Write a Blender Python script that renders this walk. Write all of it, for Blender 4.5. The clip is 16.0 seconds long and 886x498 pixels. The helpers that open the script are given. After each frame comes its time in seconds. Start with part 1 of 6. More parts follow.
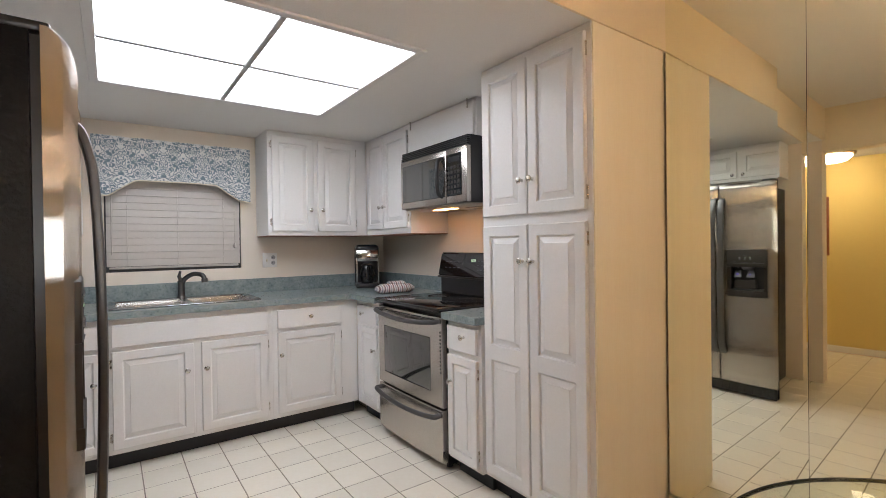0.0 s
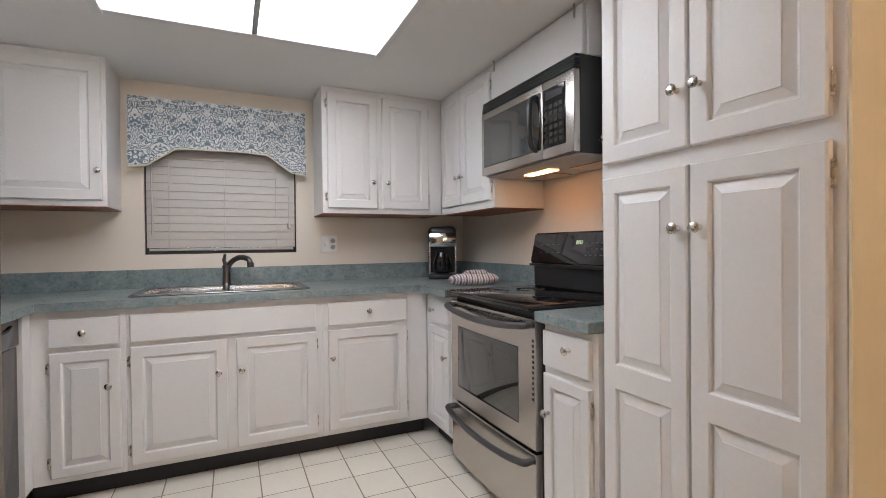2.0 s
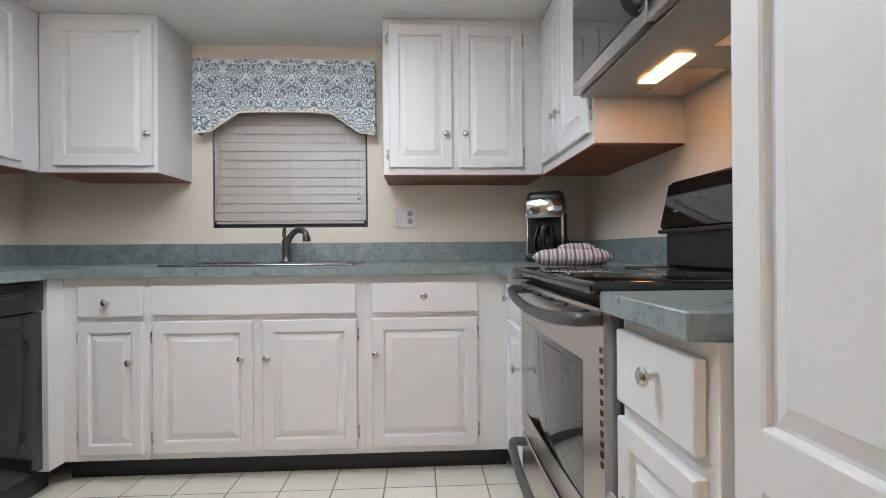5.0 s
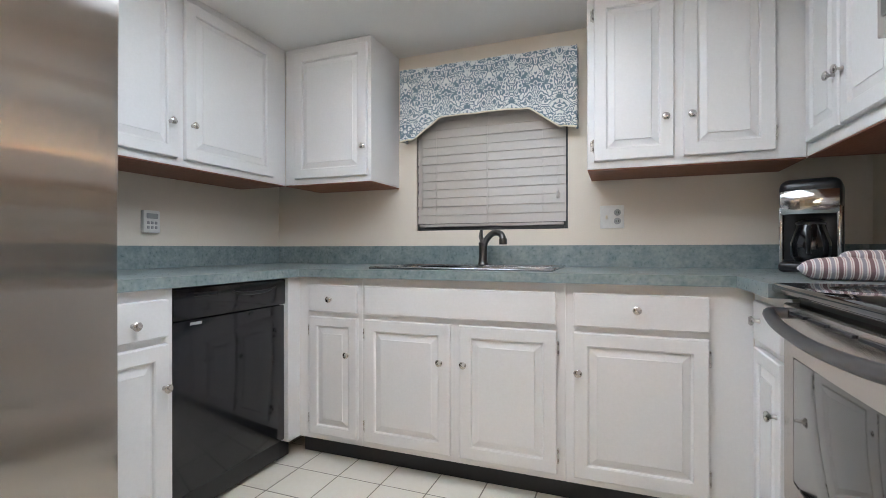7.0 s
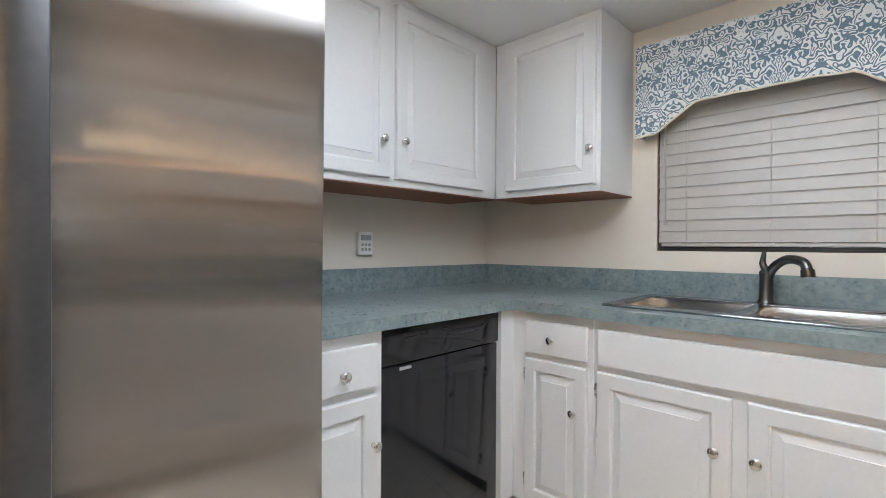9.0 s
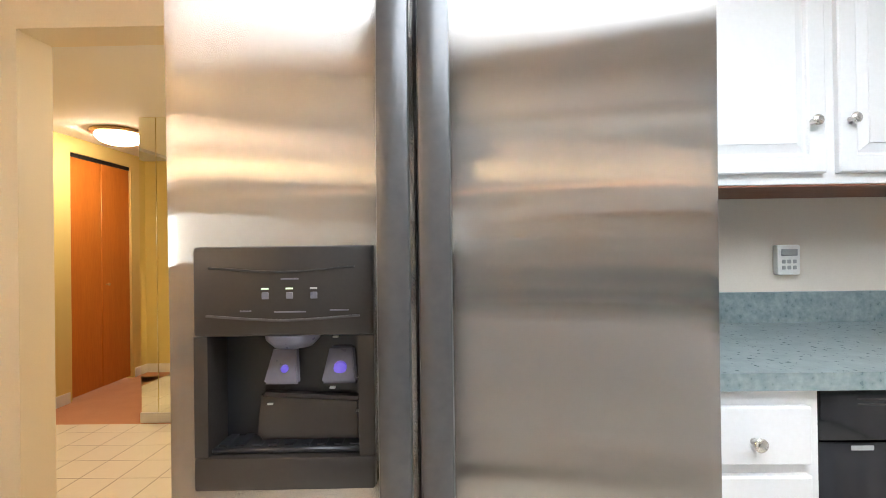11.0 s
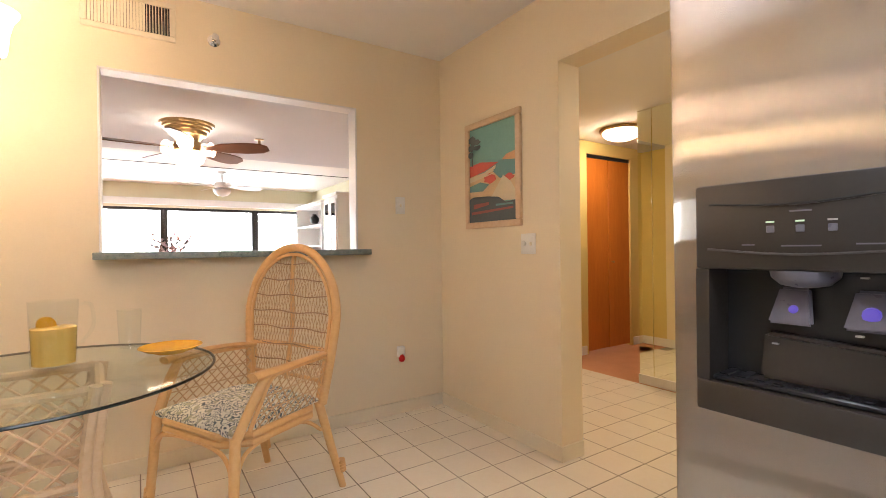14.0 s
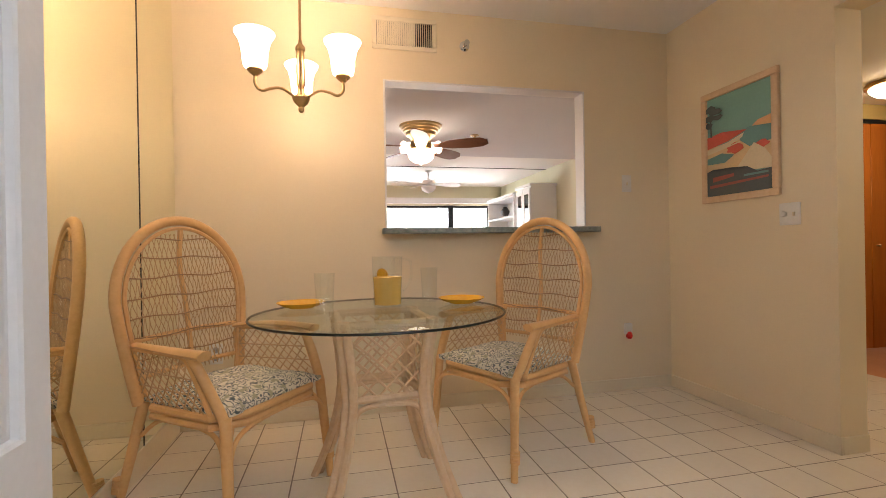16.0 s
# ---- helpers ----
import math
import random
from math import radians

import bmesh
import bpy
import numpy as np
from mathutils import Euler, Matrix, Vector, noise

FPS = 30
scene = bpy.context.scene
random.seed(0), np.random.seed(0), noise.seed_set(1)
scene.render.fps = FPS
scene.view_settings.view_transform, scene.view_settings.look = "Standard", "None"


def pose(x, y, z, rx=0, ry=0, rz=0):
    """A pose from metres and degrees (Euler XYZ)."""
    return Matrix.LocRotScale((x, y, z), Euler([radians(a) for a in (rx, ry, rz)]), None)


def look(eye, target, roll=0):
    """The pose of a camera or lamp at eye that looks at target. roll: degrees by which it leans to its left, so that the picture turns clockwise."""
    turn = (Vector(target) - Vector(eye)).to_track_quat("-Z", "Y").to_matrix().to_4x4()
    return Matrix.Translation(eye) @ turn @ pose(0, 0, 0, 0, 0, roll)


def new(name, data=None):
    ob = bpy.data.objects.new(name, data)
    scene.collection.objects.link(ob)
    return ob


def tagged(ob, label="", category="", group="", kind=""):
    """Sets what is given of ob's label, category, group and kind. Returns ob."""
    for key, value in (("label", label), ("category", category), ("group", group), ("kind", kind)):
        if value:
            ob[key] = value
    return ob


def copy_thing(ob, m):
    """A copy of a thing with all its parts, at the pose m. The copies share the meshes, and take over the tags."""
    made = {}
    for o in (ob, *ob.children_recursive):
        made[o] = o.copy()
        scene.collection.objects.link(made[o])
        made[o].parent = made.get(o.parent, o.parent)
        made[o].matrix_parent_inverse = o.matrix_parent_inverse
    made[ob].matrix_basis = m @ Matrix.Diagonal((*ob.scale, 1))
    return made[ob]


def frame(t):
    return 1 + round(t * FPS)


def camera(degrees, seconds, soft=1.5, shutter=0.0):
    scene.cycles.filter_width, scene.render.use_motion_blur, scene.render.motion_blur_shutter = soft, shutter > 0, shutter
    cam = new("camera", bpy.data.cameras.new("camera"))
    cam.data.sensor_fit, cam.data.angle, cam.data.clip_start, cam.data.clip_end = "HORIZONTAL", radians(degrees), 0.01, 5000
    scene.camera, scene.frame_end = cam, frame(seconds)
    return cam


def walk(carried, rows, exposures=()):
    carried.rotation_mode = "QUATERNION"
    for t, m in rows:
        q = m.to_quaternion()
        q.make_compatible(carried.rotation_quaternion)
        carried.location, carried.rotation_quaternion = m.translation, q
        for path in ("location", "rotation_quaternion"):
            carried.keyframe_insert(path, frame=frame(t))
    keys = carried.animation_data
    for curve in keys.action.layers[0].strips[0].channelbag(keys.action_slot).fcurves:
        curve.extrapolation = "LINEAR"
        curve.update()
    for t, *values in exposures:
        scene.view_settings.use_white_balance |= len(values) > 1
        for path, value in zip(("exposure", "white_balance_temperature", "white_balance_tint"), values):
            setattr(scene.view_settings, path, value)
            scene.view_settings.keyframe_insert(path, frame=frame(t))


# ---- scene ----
cam = camera(87.6, 16.0, soft=0.8)
PATH = [
    (0, (-2.071, -3.935, 1.296), (-0.901, -2.313, 1.278), -0.8),
    (0.5, (-2.01, -3.801, 1.277), (-0.947, -2.108, 1.253), -0.6),
    (1, (-1.933, -3.62, 1.245), (-0.958, -1.875, 1.219), -0.7),
    (1.5, (-1.811, -3.456, 1.206), (-0.907, -1.672, 1.181), -0.6),
    (2, (-1.622, -3.292, 1.179), (-0.791, -1.473, 1.159), -0.6),
    (2.5, (-1.459, -3.153, 1.131), (-0.744, -1.285, 1.11), -0.5),
    (3, (-1.316, -3.027, 1.085), (-0.694, -1.127, 1.062), -0.5),
    (3.2, (-1.26, -2.985, 1.076), (-0.675, -1.073, 1.057), -0.4),
    (5.3, (-0.893, -2.661, 0.994), (-0.936, -0.661, 0.996), -0.4),
    (5.5, (-0.887, -2.633, 0.99), (-1.034, -0.638, 0.993), -0.3),
    (6, (-0.886, -2.601, 0.988), (-1.271, -0.639, 0.987), -0.2),
    (6.5, (-0.909, -2.569, 1.007), (-1.472, -0.649, 1.008), -0.2),
    (7, (-0.963, -2.532, 1.029), (-1.678, -0.663, 1.027), -0.1),
    (7.5, (-1.014, -2.454, 1.049), (-1.886, -0.655, 1.05), -0.1),
    (8, (-1.082, -2.378, 1.068), (-2.101, -0.657, 1.069), 0.0),
    (8.2, (-1.13, -2.349, 1.084), (-2.197, -0.657, 1.09), 0.1),
    (10.3, (-1.433, -2.153, 1.213), (-3.351, -1.587, 1.207), -0.8),
    (10.5, (-1.427, -2.166, 1.2), (-3.383, -1.748, 1.215), -0.9),
    (11, (-1.389, -2.17, 1.212), (-3.389, -2.2, 1.222), -0.8),
    (11.5, (-1.36, -2.178, 1.208), (-3.31, -2.623, 1.214), -0.7),
    (12, (-1.352, -2.167, 1.206), (-3.177, -2.986, 1.204), -0.9),
    (12.5, (-1.34, -2.16, 1.197), (-3.001, -3.274, 1.198), -0.8),
    (13, (-1.33, -2.157, 1.176), (-2.808, -3.504, 1.177), -0.7),
    (13.5, (-1.326, -2.156, 1.144), (-2.617, -3.684, 1.141), -0.7),
    (14, (-1.297, -2.144, 1.121), (-2.397, -3.815, 1.117), -0.7),
    (14.5, (-1.22, -2.134, 1.1), (-2.127, -3.916, 1.094), -0.6),
    (15, (-1.088, -2.128, 1.065), (-1.819, -3.989, 1.062), -0.8),
    (15.5, (-0.978, -2.12, 1.018), (-1.533, -4.041, 1.017), -0.8),
    (16, (-0.862, -2.116, 0.995), (-1.297, -4.068, 0.991), -1.0),
]
walk(cam, [(t, look(e, g, r)) for t, e, g, r in PATH],
     [(0.0, -0.2, 6600, 14), (1.0, -0.22, 6600, 14), (2.0, -0.25, 6650, 15), (3.0, -0.26, 6650, 16), (5.5, 0.0, 6250, 11), (8.2, 0.0, 6250, 10), (10.5, 0.55, 6250, 9),
      (11.0, 0.80, 6300, 9), (11.5, 0.92, 6350, 5), (13.0, 0.82, 6350, 5), (14.0, 0.42, 6450, 14), (15.0, 0.04, 6550, 15), (16.0, -0.15, 6550, 14)])

# ---- world, lights, exposure ----
world = bpy.data.worlds.new("world")
scene.world = world
world.use_nodes = True
wn = world.node_tree
sky = wn.nodes.new("ShaderNodeTexSky")
sky.sky_type = "NISHITA"
sky.sun_disc = False
sky.sun_elevation = radians(50)
sky.sun_rotation = radians(200)
wn.links.new(sky.outputs[0], wn.nodes["Background"].inputs[0])
wn.nodes["Background"].inputs[1].default_value = 0.1
sun = new("sun", bpy.data.lights.new("sun", "SUN"))
sun.data.energy = 3.0
sun.data.angle = radians(0.5)
sun.data.color = (1.0, 0.95, 0.88)
sun.matrix_world = look((0, -30, 40), (2, -8, 0))

KITCHEN_PANEL = 7.4
SHADE_GLOW = 20.0
BULB_GLOW = 600.0
DOME_GLOW = 38.0
HOOD_GLOW = 18.0
WINDOW_GLOW = 10.0


# ---- building helpers ----
def B():
    return bmesh.new()


def box(bm, x0, x1, y0, y1, z0, z1, bev=0.0, seg=1):
    vs = [bm.verts.new((x, y, z)) for x in (x0, x1) for y in (y0, y1) for z in (z0, z1)]
    fs = [(0, 1, 3, 2), (4, 6, 7, 5), (0, 4, 5, 1), (2, 3, 7, 6), (0, 2, 6, 4), (1, 5, 7, 3)]
    faces = [bm.faces.new([vs[i] for i in q]) for q in fs]
    if bev:
        edges = list({e for fc in faces for e in fc.edges})
        bmesh.ops.bevel(bm, geom=edges, offset=bev, segments=seg, affect="EDGES", profile=0.5)
    return bm


def tube(bm, pts, r, seg=8, closed=False):
    pts = [Vector(p) for p in pts]
    n = len(pts)
    rs = r if isinstance(r, (list, tuple)) else [r] * n
    rings = []
    up = None
    for i in range(n):
        if closed:
            d = pts[(i + 1) % n] - pts[i - 1]
        else:
            d = pts[min(i + 1, n - 1)] - pts[max(i - 1, 0)]
        d.normalize()
        if up is None:
            up = Vector((0, 0, 1)) if abs(d.z) < 0.9 else Vector((1, 0, 0))
        a = d.cross(up).normalized()
        up = a.cross(d).normalized()
        rings.append([bm.verts.new(pts[i] + (a * math.cos(k * 2 * math.pi / seg) + up * math.sin(k * 2 * math.pi / seg)) * rs[i]) for k in range(seg)])
    for i in range(n if closed else n - 1):
        A, C = rings[i], rings[(i + 1) % n]
        for k in range(seg):
            bm.faces.new((A[k], A[(k + 1) % seg], C[(k + 1) % seg], C[k]))
    if not closed:
        bm.faces.new(rings[0])
        bm.faces.new(rings[-1][::-1])
    return bm


def lathe(bm, prof, seg=24, c=(0, 0, 0), axis="z"):
    rings = []
    for r, h in prof:
        ring = []
        for k in range(seg):
            a = 2 * math.pi * k / seg
            u, v = r * math.cos(a), r * math.sin(a)
            p = (u, v, h) if axis == "z" else ((u, h, v) if axis == "y" else (h, u, v))
            ring.append(bm.verts.new(Vector(p) + Vector(c)))
        rings.append(ring)
    for A, C in zip(rings, rings[1:]):
        for k in range(seg):
            bm.faces.new((A[k], A[(k + 1) % seg], C[(k + 1) % seg], C[k]))
    bm.faces.new(rings[0])
    bm.faces.new(rings[-1])
    return bm


def plan_solid(bm, xs, ys, inside, z0, z1):
    """One connected slab over the cells of a plan grid for which inside(x, y) holds."""
    vs = {}
    def v(i, j, k):
        if (i, j, k) not in vs:
            vs[i, j, k] = bm.verts.new((xs[i], ys[j], (z0, z1)[k]))
        return vs[i, j, k]
    on = {(i, j) for i in range(len(xs) - 1) for j in range(len(ys) - 1) if inside((xs[i] + xs[i + 1]) / 2, (ys[j] + ys[j + 1]) / 2)}
    for i, j in on:
        for k in (0, 1):
            bm.faces.new((v(i, j, k), v(i + 1, j, k), v(i + 1, j + 1, k), v(i, j + 1, k)))
        for di, dj, a, c in ((-1, 0, (i, j), (i, j + 1)), (1, 0, (i + 1, j), (i + 1, j + 1)), (0, -1, (i, j), (i + 1, j)), (0, 1, (i, j + 1), (i + 1, j + 1))):
            if (i + di, j + dj) not in on:
                bm.faces.new((v(*a, 0), v(*c, 0), v(*c, 1), v(*a, 1)))
    return bm


def smoothcurve(pts, n=6):
    """Points along a smooth curve through pts."""
    P = [Vector(p) for p in pts]
    out = []
    for i in range(len(P) - 1):
        p0, p1, p2, p3 = P[max(i - 1, 0)], P[i], P[i + 1], P[min(i + 2, len(P) - 1)]
        for k in range(n):
            t = k / n
            out.append(0.5 * ((2 * p1) + (p2 - p0) * t + (2 * p0 - 5 * p1 + 4 * p2 - p3) * t * t + (3 * p1 - p0 - 3 * p2 + p3) * t ** 3))
    out.append(P[-1])
    return out


def mesh_from(name, bm, mat, smooth=40):
    bmesh.ops.recalc_face_normals(bm, faces=bm.faces)
    me = bpy.data.meshes.new(name)
    bm.to_mesh(me)
    bm.free()
    me.materials.append(mat)
    if smooth:
        me.polygons.foreach_set("use_smooth", [True] * len(me.polygons))
        me.set_sharp_from_angle(angle=radians(smooth))
    return me


def part(name, bm, mat, parent, label="", smooth=40):
    ob = new(name, mesh_from(name, bm, mat, smooth))
    ob.parent = parent
    if label:
        tagged(ob, label)
    return ob


def part_of(name, me, parent, m=None, label=""):
    """One more object on a mesh that is already there."""
    ob = new(name, me)
    ob.parent = parent
    if m is not None:
        ob.matrix_basis = m
    if label:
        tagged(ob, label)
    return ob


def thing(name, m, label, category, group="", kind=""):
    ob = new(name)
    ob.empty_display_size = 0.1
    ob.matrix_basis = m
    return tagged(ob, label, category, group, kind)


def solid(name, bm, mat, label, category, kind="structure", m=None, smooth=40, group=""):
    ob = new(name, mesh_from(name, bm, mat, smooth))
    if m is not None:
        ob.matrix_basis = m
    return tagged(ob, label, category, group, kind)


# ---- materials ----
def material(name, col, col2=None, rough=0.5, metal=0.0, scale=3.0, fine=60.0, stretch=(1, 1, 1), mix=0.5, bump=0.05, rvar=0.08,
             coat=0.0, rand=0.0, spec=0.5):
    m = bpy.data.materials.new(name)
    m.use_nodes = True
    nt = m.node_tree
    bs = nt.nodes["Principled BSDF"]
    col2 = col2 or tuple(c * 0.9 for c in col)
    tc = nt.nodes.new("ShaderNodeTexCoord")
    mp = nt.nodes.new("ShaderNodeMapping")
    mp.inputs["Scale"].default_value = stretch
    nt.links.new(tc.outputs["Object"], mp.inputs[0])
    n1 = nt.nodes.new("ShaderNodeTexNoise")
    n1.inputs["Scale"].default_value = scale
    n1.inputs["Detail"].default_value = 4
    n2 = nt.nodes.new("ShaderNodeTexNoise")
    n2.inputs["Scale"].default_value = fine
    n2.inputs["Detail"].default_value = 3
    for n in (n1, n2):
        nt.links.new(mp.outputs[0], n.inputs[0])
    add = nt.nodes.new("ShaderNodeMath")
    add.operation = "ADD"
    nt.links.new(n1.outputs[0], add.inputs[0])
    nt.links.new(n2.outputs[0], add.inputs[1])
    ramp = nt.nodes.new("ShaderNodeMapRange")
    ramp.inputs[1].default_value = 1.0 - mix * 0.7
    ramp.inputs[2].default_value = 1.0 + mix * 0.7
    nt.links.new(add.outputs[0], ramp.inputs[0])
    mx = nt.nodes.new("ShaderNodeMix")
    mx.data_type = "RGBA"
    mx.inputs[6].default_value = (*col, 1)
    mx.inputs[7].default_value = (*col2, 1)
    nt.links.new(ramp.outputs[0], mx.inputs[0])
    out = mx.outputs[2]
    if rand:
        oi = nt.nodes.new("ShaderNodeObjectInfo")
        rr = nt.nodes.new("ShaderNodeMapRange")
        rr.inputs[3].default_value = 1 - rand
        rr.inputs[4].default_value = 1 + rand
        nt.links.new(oi.outputs["Random"], rr.inputs[0])
        hs = nt.nodes.new("ShaderNodeHueSaturation")
        nt.links.new(rr.outputs[0], hs.inputs["Value"])
        nt.links.new(out, hs.inputs["Color"])
        out = hs.outputs[0]
    nt.links.new(out, bs.inputs["Base Color"])
    rg = nt.nodes.new("ShaderNodeMapRange")
    rg.inputs[3].default_value = max(0.0, rough - rvar)
    rg.inputs[4].default_value = min(1.0, rough + rvar)
    nt.links.new(n2.outputs[0], rg.inputs[0])
    nt.links.new(rg.outputs[0], bs.inputs["Roughness"])
    bs.inputs["Metallic"].default_value = metal
    bs.inputs["Coat Weight"].default_value = coat
    bs.inputs["Specular IOR Level"].default_value = spec
    if bump:
        bp = nt.nodes.new("ShaderNodeBump")
        bp.inputs["Strength"].default_value = bump
        bp.inputs["Distance"].default_value = 0.004
        nt.links.new(n2.outputs[0], bp.inputs["Height"])
        nt.links.new(bp.outputs[0], bs.inputs["Normal"])
    return m


def glow(name, col, strength):
    m = bpy.data.materials.new(name)
    m.use_nodes = True
    bs = m.node_tree.nodes["Principled BSDF"]
    bs.inputs["Base Color"].default_value = (0.8, 0.8, 0.8, 1)
    bs.inputs["Emission Color"].default_value = (*col, 1)
    bs.inputs["Emission Strength"].default_value = strength
    return m


def clear(name, col, rough=0.01):
    """Thin clear glass: tinted transparency under a Fresnel gloss."""
    m = bpy.data.materials.new(name)
    m.use_nodes = True
    nt = m.node_tree
    tr = nt.nodes.new("ShaderNodeBsdfTransparent")
    tr.inputs[0].default_value = (*col, 1)
    gl = nt.nodes.new("ShaderNodeBsdfGlossy")
    gl.inputs["Roughness"].default_value = rough
    lw = nt.nodes.new("ShaderNodeLayerWeight")
    pw = nt.nodes.new("ShaderNodeMath")
    pw.operation = "POWER"
    pw.inputs[1].default_value = 6.0
    nt.links.new(lw.outputs["Facing"], pw.inputs[0])
    fr = nt.nodes.new("ShaderNodeMapRange")
    fr.inputs[3].default_value = 0.035
    fr.inputs[4].default_value = 0.5
    nt.links.new(pw.outputs[0], fr.inputs[0])
    mx = nt.nodes.new("ShaderNodeMixShader")
    nt.links.new(fr.outputs[0], mx.inputs[0])
    nt.links.new(tr.outputs[0], mx.inputs[1])
    nt.links.new(gl.outputs[0], mx.inputs[2])
    nt.links.new(mx.outputs[0], nt.nodes["Material Output"].inputs[0])
    return m


def patterned(name, ground, ink, scale, thick, warp=0.5, rough=0.85, ink2=None, repeat=0.0):
    """Cloth with scrolling bands: distorted rings over a ground colour."""
    m = material(name, ground, rough=rough, scale=20, fine=300, bump=0.15)
    nt = m.node_tree
    bs = nt.nodes["Principled BSDF"]
    tc = nt.nodes.new("ShaderNodeTexCoord")
    ns = nt.nodes.new("ShaderNodeTexNoise")
    ns.inputs["Scale"].default_value = scale * 0.6
    mixv = nt.nodes.new("ShaderNodeMix")
    mixv.data_type = "RGBA"
    mixv.inputs[0].default_value = warp * 0.2
    place = tc.outputs["Object"]
    if repeat:
        # the print is mirrored about upright lines, as woven damask is
        sp = nt.nodes.new("ShaderNodeSeparateXYZ")
        cb = nt.nodes.new("ShaderNodeCombineXYZ")
        pp = nt.nodes.new("ShaderNodeMath")
        pp.operation = "PINGPONG"
        pp.inputs[1].default_value = repeat
        nt.links.new(place, sp.inputs[0])
        nt.links.new(sp.outputs[0], pp.inputs[0])
        nt.links.new(pp.outputs[0], cb.inputs[0])
        nt.links.new(sp.outputs[2], cb.inputs[2])
        place = cb.outputs[0]
    nt.links.new(place, ns.inputs[0])
    nt.links.new(place, mixv.inputs[6])
    nt.links.new(ns.outputs["Color"], mixv.inputs[7])
    vo = nt.nodes.new("ShaderNodeTexVoronoi")
    vo.inputs["Scale"].default_value = scale
    nt.links.new(mixv.outputs[2], vo.inputs[0])
    mul = nt.nodes.new("ShaderNodeMath")
    mul.operation = "MULTIPLY"
    mul.inputs[1].default_value = 22
    nt.links.new(vo.outputs[0], mul.inputs[0])
    sn = nt.nodes.new("ShaderNodeMath")
    sn.operation = "SINE"
    nt.links.new(mul.outputs[0], sn.inputs[0])
    mr = nt.nodes.new("ShaderNodeMapRange")
    mr.inputs[1].default_value = thick - 0.15
    mr.inputs[2].default_value = thick + 0.15
    nt.links.new(sn.outputs[0], mr.inputs[0])
    mx = nt.nodes.new("ShaderNodeMix")
    mx.data_type = "RGBA"
    mx.inputs[6].default_value = (*ground, 1)
    mx.inputs[7].default_value = (*ink, 1)
    nt.links.new(mr.outputs[0], mx.inputs[0])
    last = mx.outputs[2]
    if ink2:
        n3 = nt.nodes.new("ShaderNodeTexNoise")
        n3.inputs["Scale"].default_value = scale * 1.7
        nt.links.new(tc.outputs["Object"], n3.inputs[0])
        m3 = nt.nodes.new("ShaderNodeMapRange")
        m3.inputs[1].default_value = 0.58
        m3.inputs[2].default_value = 0.62
        nt.links.new(n3.outputs[0], m3.inputs[0])
        mz = nt.nodes.new("ShaderNodeMix")
        mz.data_type = "RGBA"
        mz.inputs[7].default_value = (*ink2, 1)
        nt.links.new(m3.outputs[0], mz.inputs[0])
        nt.links.new(last, mz.inputs[6])
        last = mz.outputs[2]
    nt.links.new(last, bs.inputs["Base Color"])
    return m


WHITE = material("white_paint", (0.80, 0.785, 0.775), (0.76, 0.745, 0.73), rough=0.38, scale=2, fine=90, bump=0.03)
WALL_K = material("kitchen_wall_paint", (0.82, 0.735, 0.63), (0.79, 0.705, 0.60), rough=0.7, scale=1.5, fine=140, bump=0.12)
WALL_D = material("dining_wall_paint", (0.845, 0.735, 0.545), (0.815, 0.705, 0.515), rough=0.5, scale=1.2, fine=140, bump=0.08)
WALL_H = material("hall_wall_paint", (0.74, 0.58, 0.22), (0.70, 0.54, 0.20), rough=0.6, scale=1.2, fine=140, bump=0.08)
WALL_L = material("living_wall_paint", (0.72, 0.68, 0.50), (0.70, 0.66, 0.47), rough=0.7, scale=1.2, fine=140, bump=0.08)
PANTRY_SIDE = material("cream_wood_panel", (0.90, 0.84, 0.69), (0.87, 0.80, 0.64), rough=0.33, scale=2.5, fine=30, stretch=(6, 6, 0.5), bump=0.03)
CEIL = material("ceiling_paint", (0.85, 0.83, 0.80), (0.82, 0.80, 0.77), rough=0.85, scale=2, fine=160, bump=0.2)
COUNTER = material("green_laminate", (0.15, 0.20, 0.205), (0.29, 0.335, 0.33), rough=0.30, scale=18, fine=70, stretch=(1, 1, 1), mix=0.45, bump=0.0)
TILE = material("cream_tile", (0.85, 0.795, 0.695), (0.81, 0.75, 0.64), rough=0.22, scale=5, fine=40, bump=0.015, rand=0.04)
GROUT = material("grout", (0.30, 0.26, 0.21), (0.22, 0.19, 0.16), rough=0.9, scale=6, fine=150, bump=0.2)
STEEL = material("brushed_steel", (0.57, 0.535, 0.50), (0.55, 0.515, 0.48), rough=0.27, metal=1.0, scale=4, fine=20, stretch=(1, 1, 12), rvar=0.006, bump=0.0)
SINKSTEEL = material("satin_sink_steel", (0.50, 0.51, 0.53), (0.46, 0.47, 0.49), rough=0.2, metal=1.0, scale=3, fine=10, rvar=0.02, bump=0.0)
STEEL_H = material("brushed_steel_bands", (0.53, 0.495, 0.465), (0.50, 0.47, 0.44), rough=0.25, metal=1.0, scale=1.5, fine=3, stretch=(0.5, 0.5, 2), rvar=0.006, bump=0.0)
nt = STEEL_H.node_tree
bs = nt.nodes["Principled BSDF"]
bs.inputs["Anisotropic"].default_value = 1.0
tg = nt.nodes.new("ShaderNodeTangent")
tg.direction_type = "RADIAL"
tg.axis = "Z"
nt.links.new(tg.outputs[0], bs.inputs["Tangent"])
